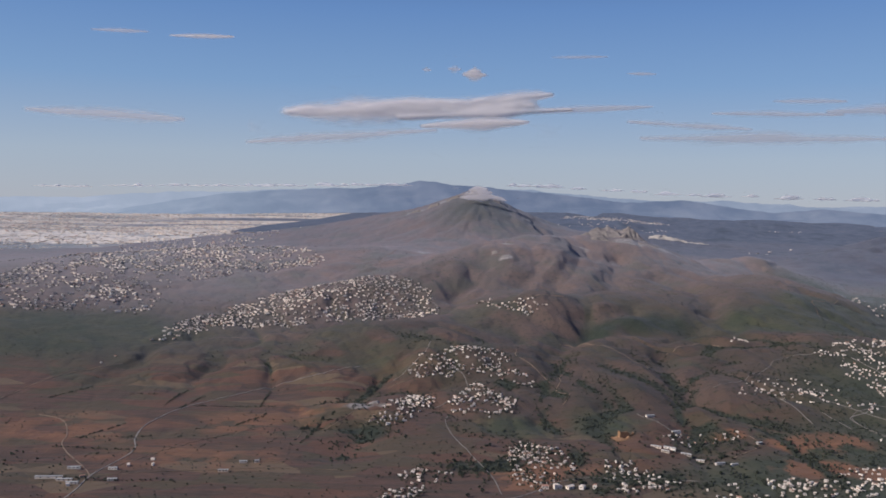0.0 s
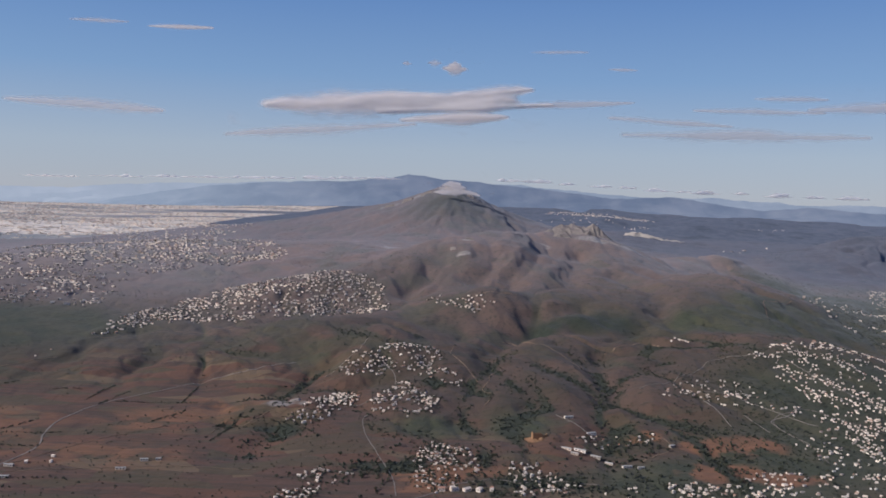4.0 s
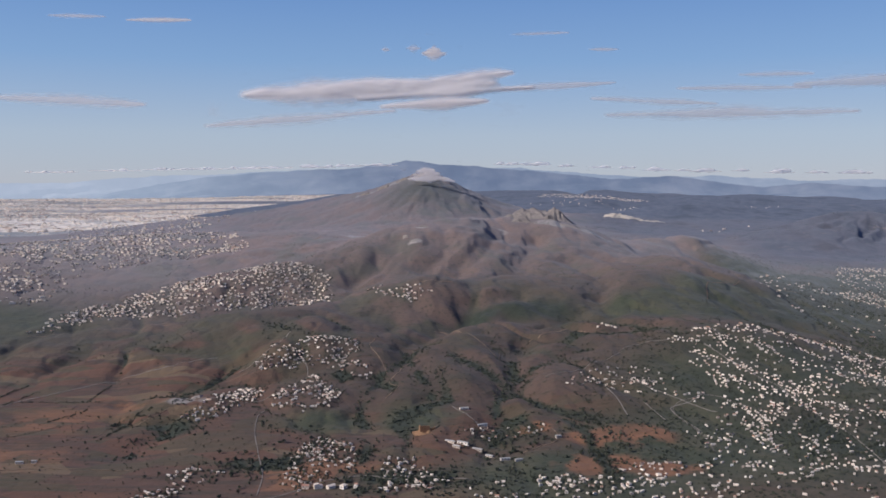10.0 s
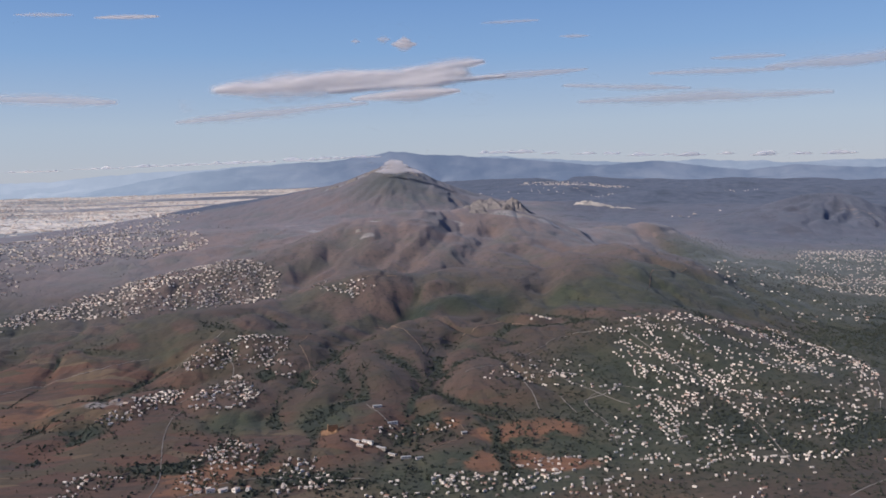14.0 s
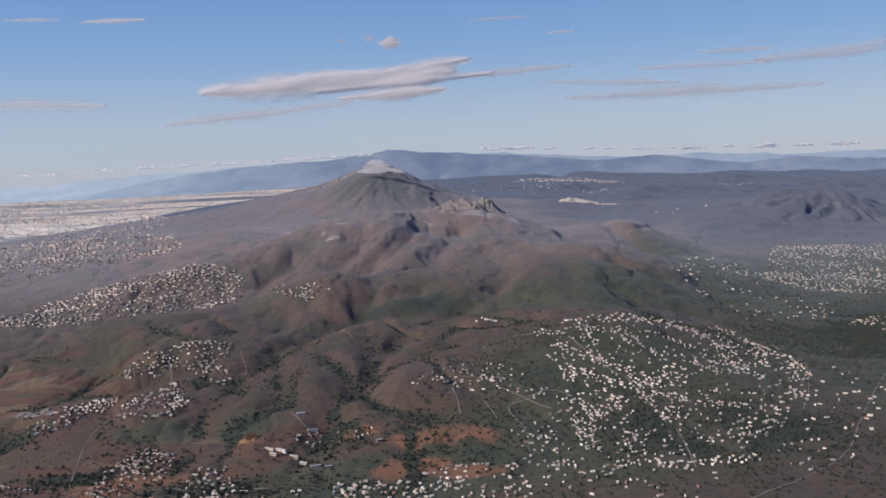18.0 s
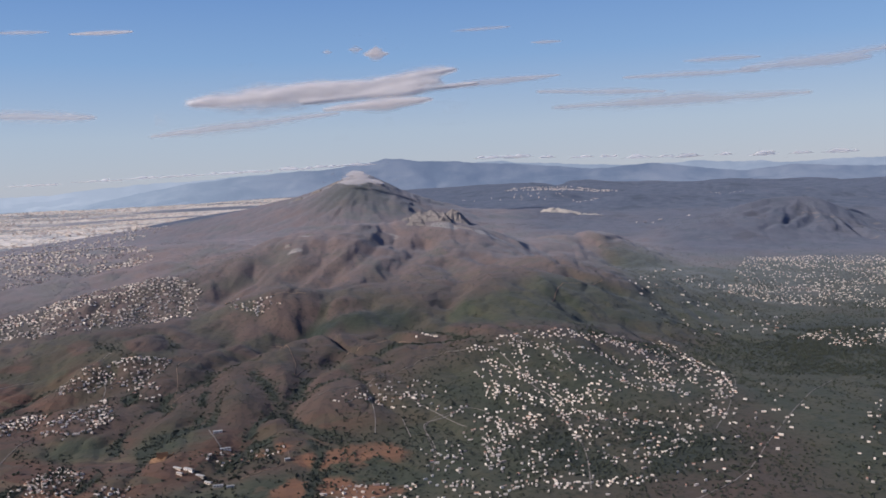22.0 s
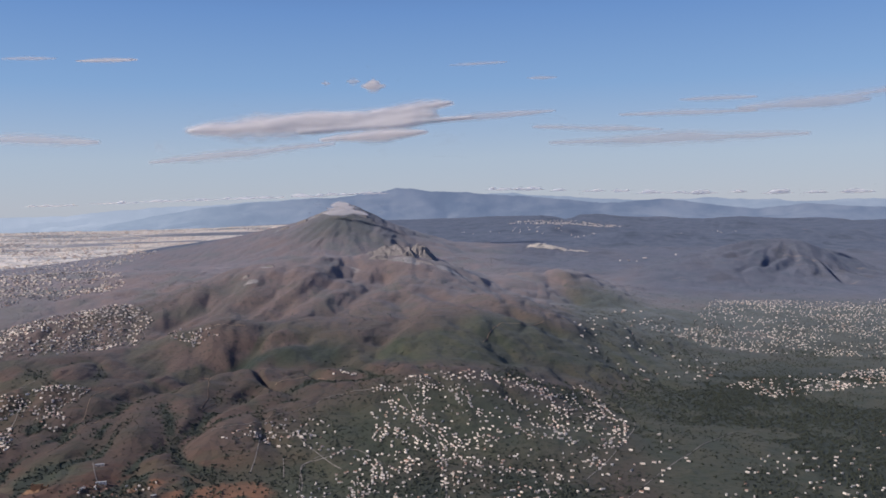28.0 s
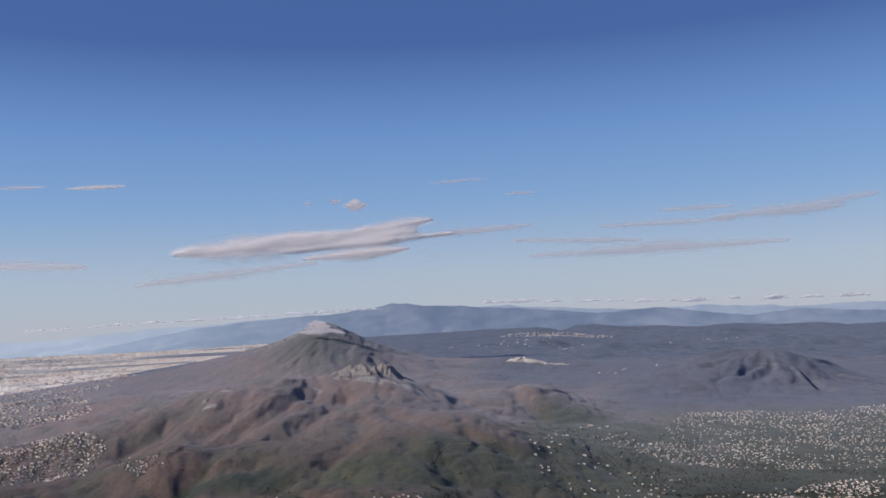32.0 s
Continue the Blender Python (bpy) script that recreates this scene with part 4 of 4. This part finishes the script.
# ---- single buildings ----
def shed(x, y, long, wide, turn, label):
    """A long low farm shed with a shallow pitched roof and a wide door."""
    thing = tagged(new("farm_shed"), label, "shed", "farm sheds")
    h = 1.1
    part("wall", shape((block, -long / 2, long / 2, -wide / 2, wide / 2, -1.5, h)), WALL, thing)
    part("roof", shape((gable, -long / 2, long / 2, -wide / 2, wide / 2, h + 0.004, 0.4, 0.12)), TIN, thing, "pale sheet-metal roof")
    for k in range(3):
        x0 = (k - 1) * long * 0.3
        part("window", shape((block, x0 - 0.4, x0 + 0.4, -wide / 2 - 0.03, -wide / 2 + 0.02, 0.3, 0.8)), GLASS, thing)
    part("door", shape((block, long / 2 - 0.02, long / 2 + 0.03, -0.45, 0.45, -0.2, 0.9)), BARK, thing)
    thing.matrix_basis = pose(x, y, z_at(x, y) + 0.1, 0, 0, turn)


for x, y, long, wide, turn in ((139, 556, 12, 2.6, -30), (147, 553, 14, 2.8, -32), (156, 547, 12, 2.6, -30), (163, 540, 9, 3, -28), (143, 548, 9, 2.4, -30), (172, 530, 11, 2.6, 12), (180, 528, 8, 2.6, 15)):
    shed(x, y, 0.55 * long, 0.6 * wide, turn, "long white farm shed with a pale metal roof")
for x, y, long, wide, turn in ((-222, 492, 20, 2.6, 5), (-212, 489, 12, 2.4, 4), (-205, 483, 9, 2.4, 8), (-216, 512, 10, 2.6, 6), (-193, 512, 7, 2.4, 0), (-186, 492, 7, 2.4, 6), (-120, 530, 6, 2.4, 10), (-112, 532, 4, 2.4, 10), (207, 561, 4.5, 3, 20), (148, 612, 8, 3.4, 15), (160, 588, 9, 1.6, 20), (-128, 513, 8, 2, 5)):
    shed(x, y, 0.75 * long, 0.7 * wide, turn, "low whitewashed farm building on brown fields")


def ruin(x, y):
    """An ochre earth bank with roofless walls upon it."""
    thing = tagged(new("ruined_building"), "ochre roofless ruin beside a dug earth bank", "ruin")
    rng = np.random.default_rng(8)
    bm = bmesh.new()
    n = 22
    grid = [[bm.verts.new(((i / n - 0.5) * 17, (j / n - 0.5) * 12, -1.2)) for i in range(n + 1)] for j in range(n + 1)]
    for j, row in enumerate(grid):
        for i, v in enumerate(row):
            r = math.hypot(v.co.x / 8.2, v.co.y / 5.8)
            v.co.z += 3.2 * max(0, 1 - r ** 2) * (0.6 + 0.8 * noise.noise((v.co.x * 0.35, v.co.y * 0.35, 3))) + 0.3 * rng.random()
    for j in range(n):
        for i in range(n):
            bm.faces.new((grid[j][i], grid[j][i + 1], grid[j + 1][i + 1], grid[j + 1][i]))
    part("earth_bank", bm, OCHRE, thing)
    for x0, x1, y0, y1, h in ((-4, 2.6, -1.4, -1.0, 3.4), (-4, -3.6, -1.0, 2.4, 4.0), (-4, 2.6, 2.4, 2.8, 3.0), (2.2, 2.6, -1.0, 0.6, 2.6), (3.4, 6.2, -0.6, -0.2, 2.2), (5.8, 6.2, -0.2, 2.0, 2.8)):
        part("wall", shape((block, x0, x1, y0, y1, -0.5, h, 0.05)), OCHRE, thing)
    thing.matrix_basis = pose(x, y, z_at(x, y) + 0.2, 0, 0, 12)


ruin(123, 576)


def quarry(x, y):
    """Pale cut ledges, one over the other, running out to a low tail of spoil."""
    thing = tagged(new("marble_quarry"), "white stepped marble quarry cut into a dark hill", "quarry")
    for k, (x0, x1, high) in enumerate(((-66, 74, 2.4), (-62, 26, 3.6), (-58, 8, 4.2), (-50, -8, 4.0), (-44, -24, 3.0))):
        bm, n = bmesh.new(), 44
        f = np.linspace(0, 1, n + 1)
        px = x0 + (x1 - x0) * f
        foot = np.array([-12 + 8 * k + 7 * noise.noise((p * 0.06, k * 3.1, 0)) for p in px])
        up = high * np.minimum(1, np.minimum(5 * f, 3 * (1 - f))) * np.array([max(0.1, 0.6 + 1.1 * noise.noise((p * 0.13, k * 1.7, 5))) for p in px])
        rows = []
        for dy, top in ((0, None), (1.0, 1.0), (7, 1.1), (9, None)):
            wx, wy = x + px, y + foot + dy + np.array([0.8 * noise.noise((p * 0.4, dy, k)) for p in px])
            z = height(wx, wy) + (-2.0 if top is None else 0.3 + 0.7 * up * top)
            rows.append([bm.verts.new(c) for c in zip(wx, wy, z)])
        for a, b in zip(rows, rows[1:]):
            for i in range(n):
                bm.faces.new((a[i], a[i + 1], b[i + 1], b[i]))
        part("ledge", bm, MARBLE, thing)


quarry(540, 2040)


def crag(x, y, wide, deep, high, left, right, front, seed, label, sunk=1.5):
    """A pale limestone outcrop: steep broken faces that meet in an uneven top."""
    n = 56
    u, v = np.meshgrid(np.linspace(-1, 1, n), np.linspace(-1, 1, n))
    px, py = x + u * wide, y + v * deep
    uu, vv = u + 0.16 * (fractal(px, py, wide * 0.5, 3, seed) - 0.5), v + 0.4 * (fractal(px, py, wide * 0.4, 3, seed + 5) - 0.5)
    body = np.minimum(np.minimum((uu + 1) / left, (1 - uu) / right), np.minimum((vv + 1) / front, (1 - vv) / 0.8))
    body = np.clip(body, 0, 1)
    crack = gully(px * 1.3, py * 0.4, wide * 0.3, seed + 3)
    z = height(px, py) - sunk + body * high * (0.86 + 0.28 * fractal(px, py, wide * 0.4, 4, seed + 9)) - smooth(body, 0, 0.3) * 0.06 * high * (1 - crack)
    k = np.arange(n * n).reshape(n, n)
    mesh = fill(bpy.data.meshes.new("limestone_crag"), np.stack([px, py, z], -1).reshape(-1, 3), np.stack([k[:-1, :-1], k[:-1, 1:], k[1:, 1:], k[1:, :-1]], -1).reshape(-1, 4))
    mesh.materials.append(CRAG)
    tagged(new("limestone_crag", mesh), label, "crag", "crags")


crag(250, 1382, 42, 32, 15, 1.0, 0.3, 1.1, 4, "broad grey limestone crag on the ridge")
crag(298, 1390, 27, 26, 20, 0.8, 1.2, 0.9, 7, "steep pale limestone crag with a sloping top")
crag(284, 1352, 12, 9, 6, 0.6, 0.6, 0.5, 12, "low limestone outcrop under the ridge")
crag(312, 1335, 22, 6, 4, 0.6, 0.9, 0.5, 14, "narrow band of pale rock below the ridge")
crag(238, 1340, 18, 8, 4, 0.5, 0.5, 0.6, 15, "rounded grey rock slab below the ridge")
crag(95, 1254, 8, 6, 4, 0.6, 0.6, 0.5, 17, "small pale rock on a knoll")
crag(72, 1215, 6, 5, 3, 0.6, 0.6, 0.5, 18, "small pale rock on a brown slope")
crag(-50, 655, 6.5, 4.5, 2.6, 0.6, 0.6, 0.5, 19, "bare pale rock scar above the village")
for k, (x, y, w) in enumerate(((75, 1958, 26), (22, 1962, 22), (-22, 1958, 18), (-62, 1955, 16), (118, 1950, 12))):
    crag(x, y, w, 9, 5, 0.6, 0.6, 0.5, 21 + k, "pale rocks along the summit ridge", 2.0)


# ---- trees ----
def tree_kinds():
    """Three trees with a tapered, forked trunk and a crown of leaf clumps."""
    kinds = []
    for k in range(3):
        rng = random.Random(50 + k)
        thing = tagged(new("tree"), ("dark green spreading pine among the houses", "rounded olive-green tree beside a field", "tall narrow dark cypress-like tree")[k], "tree", "trees round the villages")
        wide, tall = ((1.5, 2.6), (1.3, 2.1), (0.6, 3.0))[k]
        bm = bmesh.new()
        limbs = [((0, 0, -0.6), (0.05, 0.02, tall * 0.5), 0.16, 0.1)] + [((0.05, 0.02, tall * 0.38), (wide * 0.5 * math.cos(a), wide * 0.5 * math.sin(a), tall * 0.7), 0.08, 0.03) for a in (0.4, 2.5, 4.4)]
        for a, b, ra, rb in limbs:
            rings = [[bm.verts.new((p[0] + r * math.cos(q), p[1] + r * math.sin(q), p[2])) for q in (0, 1.57, 3.14, 4.71)] for p, r in ((a, ra), (b, rb))]
            for i in range(4):
                bm.faces.new((rings[0][i], rings[0][(i + 1) % 4], rings[1][(i + 1) % 4], rings[1][i]))
        part("trunk", bm, BARK, thing)
        bm = bmesh.new()
        for _ in range(46):
            a, r, zz = rng.uniform(0, 6.283), rng.random() ** 0.5, rng.uniform(-1, 1)
            r *= math.sqrt(max(0.05, 1 - zz * zz))
            c = Vector((wide * r * math.cos(a), wide * r * math.sin(a), tall * (0.68 + 0.34 * zz)))
            s = rng.uniform(0.22, 0.42) * (0.6 if k == 2 else 1)
            tips = [bm.verts.new(c + Vector(d) * s * rng.uniform(0.6, 1.4) + Vector([rng.uniform(-0.08, 0.08) for _ in range(3)])) for d in ((1, 0, 0), (0, 1, 0), (-1, 0, 0), (0, -1, 0), (0, 0, 1), (0, 0, -1))]
            for i in range(4):
                bm.faces.new((tips[i], tips[(i + 1) % 4], tips[4])), bm.faces.new((tips[(i + 1) % 4], tips[i], tips[5]))
        part("crown", bm, LEAF, thing)
        kinds.append(thing)
    return kinds


def joined_trees(name, x, y, size, seed, label, clumps=3):
    """Many small trees and bushes as one piece, each of a few uneven clumps."""
    rng = np.random.default_rng(seed)
    n = len(x)
    z = height(x, y)
    s = size * rng.uniform(0.5, 1.5, n)
    base = np.array([(1, 0, 0), (0, 1, 0), (-1, 0, 0), (0, -1, 0), (0, 0, 1), (0, 0, -1)], float)
    tri = np.array([(0, 1, 4), (1, 2, 4), (2, 3, 4), (3, 0, 4), (1, 0, 5), (2, 1, 5), (3, 2, 5), (0, 3, 5)])
    verts = []
    for k in range(clumps):
        c = np.stack([x, y, z], -1) + np.stack([rng.normal(0, 0.45, n) * s, rng.normal(0, 0.45, n) * s, s * rng.uniform(0.25, 0.8, n)], -1)
        r = s[:, None, None] * rng.uniform(0.35, 0.8, (n, 6, 1)) * (1.0 if k else 1.15)
        verts.append(c[:, None] + base[None] * r + rng.normal(0, 0.1, (n, 6, 3)) * s[:, None, None])
    verts = np.stack(verts, 1).reshape(-1, 3)
    faces = (tri[None] + 6 * np.arange(n * clumps)[:, None, None]).reshape(-1, 3)
    mesh = fill(bpy.data.meshes.new(name), verts, faces)
    mesh.materials.append(LEAVES)
    return tagged(new(name, mesh), label, "trees", kind="stuff")


def grown(count, x0, x1, y0, y1, density, seed):
    rng = np.random.default_rng(seed)
    x, y = rng.uniform(x0, x1, count), rng.uniform(y0, y1, count)
    pick = rng.random(count) < density(x, y)
    return x[pick], y[pick]


TREES = tree_kinds()
rng = random.Random(5)
tx, ty = grown(6000, -40, 300, 455, 570, lambda x, y: 0.03 + 0.6 * woodland(x, y), 4)
for k, (x, y) in enumerate(zip(tx[:260], ty[:260])):
    kind, scale = rng.choice((0, 0, 1, 1, 2)), rng.uniform(0.5, 1.0)
    m = pose(x, y, z_at(x, y), 0, 0, rng.uniform(0, 360))
    ob = TREES[k] if k < 3 else copy_thing(TREES[kind], m)
    ob.matrix_basis = m @ Matrix.Diagonal((scale, scale, scale, 1))
wx, wy = grown(150000, -420, 900, 455, 960, lambda x, y: 0.9 * woodland(x, y), 21)
joined_trees("woodland", wx, wy, 0.78, 22, "dark green trees filling the gullies and the plain")
gx, gy = grown(40000, 230, 900, 450, 1150, lambda x, y: (0.03 + 0.8 * smooth(fractal(x, y, 26, 4, 71), 0.44, 0.62)) * (1 - smooth(y, 780, 860) * smooth(x, 640, 560)), 23)
joined_trees("garden_trees", gx, gy, 0.6, 24, "garden trees between the white houses")
for k, (outline, (hx, hy)) in enumerate(zip([v[0] for v in VILLAGES[:13]], HOUSE_SPOTS)):
    r = np.random.default_rng(700 + k)
    bx, by = np.repeat(hx, 5) + r.normal(0, 2.8, 5 * len(hx)), np.repeat(hy, 5) + r.normal(0, 2.8, 5 * len(hy))
    joined_trees("garden_trees", bx, by, 0.7, 720 + k, "small dark trees between village houses", 2)
sx, sy = grown(20000, -480, 480, 450, 1150, lambda x, y: 0.6 * smooth(fractal(x, y, 70, 4, 55), 0.45, 0.7) + 0.04, 31)
joined_trees("scrub_bushes", sx, sy, 0.55, 32, "low dark bushes dotted over brown fields", 2)
fx, fy = grown(30000, -700, 1300, 1100, 1900, lambda x, y: smooth(fractal(x, y, 90, 4, 58), 0.5, 0.66), 41)
joined_trees("scrub_bushes", fx, fy, 0.6, 42, "dark scrub on the mountain slopes", 2)
cx, cy = grown(36000, 520, 1300, 850, 1500, lambda x, y: smooth(fractal(x, y, 45, 4, 73), 0.4, 0.6) * smooth(y, 1480, 1150), 43)
joined_trees("garden_trees", cx, cy, 0.62, 44, "dark trees among the houses of the town", 2)

hedges = np.random.default_rng(61)
hx, hy = [], []
for k in range(16):
    x0, y0, long = hedges.uniform(-330, 20), hedges.uniform(455, 720), hedges.uniform(18, 80)
    turn = hedges.choice([0.05, 0.12, 0.1, 1.35, 1.5]) + hedges.normal(0, 0.08)
    t = np.linspace(0, 1, int(long / 1.3))
    t = t[hedges.random(t.size) < 0.75]
    hx.append(x0 + t * long * math.cos(turn) + hedges.normal(0, 0.5, t.size))
    hy.append(y0 + t * long * 0.7 * math.sin(turn) + hedges.normal(0, 0.5, t.size))
joined_trees("hedgerow", np.concatenate(hx), np.concatenate(hy), 0.7, 62, "dark hedges and bushes along field edges", 2)


# ---- clouds ----
def cloud(name, y, streaks, deep, material, label, grain=0.45, seed=0, step=5.5, lump=60):
    """A flat cloud body over the outline of a few streaks (x, z to x, z, half width), thinning out to its rim."""
    s = np.array(streaks, float)
    pad = s[:, 4].max() * 4.0
    xs = np.arange(min(s[:, 0].min(), s[:, 2].min()) - pad, max(s[:, 0].max(), s[:, 2].max()) + pad, step)
    zs = np.arange(min(s[:, 1].min(), s[:, 3].min()) - pad, max(s[:, 1].max(), s[:, 3].max()) + pad, step * 0.5)
    x, z = np.meshgrid(xs, zs)
    warp = fractal(x * 0.45, z * 1.3, lump, 4, seed) - 0.5
    rest = np.ones_like(x)
    for x0, z0, x1, z1, w in s:
        dx, dz = x1 - x0, z1 - z0
        t = np.clip(((x - x0) * dx + (z - z0) * dz) / (dx * dx + dz * dz), 0, 1)
        taper = w * (0.16 + 0.84 * np.sin(math.pi * np.clip(0.08 + 0.84 * t, 0, 1)))
        d = np.hypot((x - x0 - t * dx) * 0.55, z - z0 - t * dz) / taper
        rest = rest * (1 - np.clip(1 - d * 0.5, 0, 1))
    core = np.clip(1 - rest + grain * warp * 1.3, 0, 1)
    core = core ** 1.3
    bulge = 0.16 * deep * np.sqrt(core) * (0.8 + 0.5 * fractal(x * 0.6, z * 1.4, lump, 3, seed + 9))
    rows, cols = x.shape
    k = np.arange(rows * cols).reshape(rows, cols)
    quads = np.stack([k[:-1, :-1], k[:-1, 1:], k[1:, 1:], k[1:, :-1]], -1).reshape(-1, 4)
    keep = core.ravel()[quads].max(1) > 0.001
    quads = quads[keep]
    front = np.stack([x, y - bulge, z], -1).reshape(-1, 3)
    back = np.stack([x, y + 0.6 * bulge + 0.5, z], -1).reshape(-1, 3)
    used, quads = np.unique(quads, return_inverse=True)
    quads = quads.reshape(-1, 4)
    mesh = fill(bpy.data.meshes.new(name), np.vstack([front[used], back[used]]), np.vstack([quads, quads[:, ::-1] + len(used)]), True)
    mesh.attributes.new("core", "FLOAT", "POINT").data.foreach_set("value", np.tile(core.ravel()[used], 2).astype(np.float32))
    mesh.materials.append(material)
    return tagged(new(name, mesh), label, "cloud", "clouds in the sky")


LENS, WISP = "long pinkish-grey lens-shaped cloud", "thin pale wisp of cloud"
cloud("cloud", 2400, [(-425, 397, 0, 412, 27), (-200, 412, 60, 424, 18), (-60, 412, 234, 424, 24), (90, 430, 282, 455, 17), (-120, 388, 340, 416, 12)], 72, CLOUD, LENS, 0.45, 1, 6.0)
cloud("cloud", 2395, [(250, 410, 480, 424, 9), (400, 418, 560, 428, 5)], 10, VEIL, "thin tail of a long cloud", 0.5, 16, 6.0)
cloud("cloud", 2370, [(-57, 363, 217, 378, 13)], 40, CLOUD, "narrow bright cloud streak under a larger cloud", 0.5, 2, 6.0)
cloud("cloud", 2345, [(-520, 311, -27, 350, 13)], 15, VEIL, "faint grey-violet cloud streak", 0.3, 3)
cloud("cloud", 2400, [(54, 507, 100, 506, 14), (70, 515, 86, 516, 10)], 10, CLOUD, "small round white cloud puff", 0.4, 4, 2.5, 34)
cloud("cloud", 2400, [(10, 521, 36, 520, 9)], 8, VEIL, "small faint cloud puff", 0.3, 5, 2.0, 30)
cloud("cloud", 2400, [(-61, 517, -43, 516, 6)], 5, VEIL, "tiny faint cloud puff", 0.3, 6, 2.0, 20)
cloud("cloud", 2500, [(-1180, 402, -747, 381, 16)], 15, VEIL, "pale pink cloud streak", 0.3, 7)
cloud("cloud", 2400, [(-746, 597, -577, 596, 6)], 8, CLOUD, WISP, 0.25, 8)
cloud("cloud", 2400, [(-960, 610, -807, 606, 5)], 8, VEIL, WISP, 0.25, 9)
cloud("cloud", 2450, [(511, 391, 846, 377, 9), (743, 418, 1100, 421, 9)], 15, VEIL, "long thin grey cloud streak", 0.3, 10)
cloud("cloud", 2400, [(892, 449, 1084, 452, 8)], 12, VEIL, "grey smear of cloud", 0.3, 11)
cloud("cloud", 2420, [(1050, 425, 1377, 440, 13), (1200, 430, 1464, 468, 14)], 18, VEIL, "spread pale cloud streak", 0.35, 12)
cloud("cloud", 2400, [(284, 556, 434, 560, 5)], 8, VEIL, WISP, 0.3, 13)
cloud("cloud", 2400, [(492, 516, 567, 516, 4)], 6, VEIL, WISP, 0.3, 14)
cloud("cloud", 2500, [(560, 350, 1250, 360, 16)], 12, VEIL, "faint broad veil of cloud", 0.4, 15)
puffs = random.Random(12)
ROW = ((-1892, 206, 300, 8), (-1560, 214, 260, 8), (-1300, 219, 240, 8), (-1120, 222, 200, 9), (-930, 224, 210, 9), (-760, 227, 170, 9), (-552, 231, 170, 12), (-400, 236, 150, 9), (-250, 240, 190, 9), (401, 250, 150, 10), (554, 247, 150, 12), (700, 240, 90, 8), (880, 234, 120, 8), (1174, 220, 150, 11), (1300, 218, 90, 8), (1420, 214, 160, 12), (1803, 208, 150, 13), (1990, 207, 120, 9), (2184, 206, 190, 12), (1010, 230, 90, 8), (1600, 217, 90, 8))
for k, (x, z, wide, w) in enumerate(ROW):
    w = 1.2 * w
    body = [(x - wide * 0.5, z, x + wide * 0.5, z, w * 0.3)]
    for _ in range(7):
        px, r = x + puffs.gauss(0, 0.22) * wide, w * puffs.uniform(0.35, 0.85)
        body.append((px - r * 1.7, z + r * 0.4, px + r * 1.7, z + r * puffs.uniform(0.4, 1.0), r * 0.7))
    cloud("cloud", 4360 if k < 9 else 4600, body, 90, PUFF, "low white cumulus along the skyline", 0.5, 30 + k, 3.5, 26)
cloud("cloud", 1903, [(36, 171, 108, 172, 6), (48, 180, 98, 182, 8), (60, 188, 88, 190, 7), (98, 176, 134, 166, 4)], 9, CAP, "white cloud cap resting on the summit", 0.8, 60, 1.6, 13)
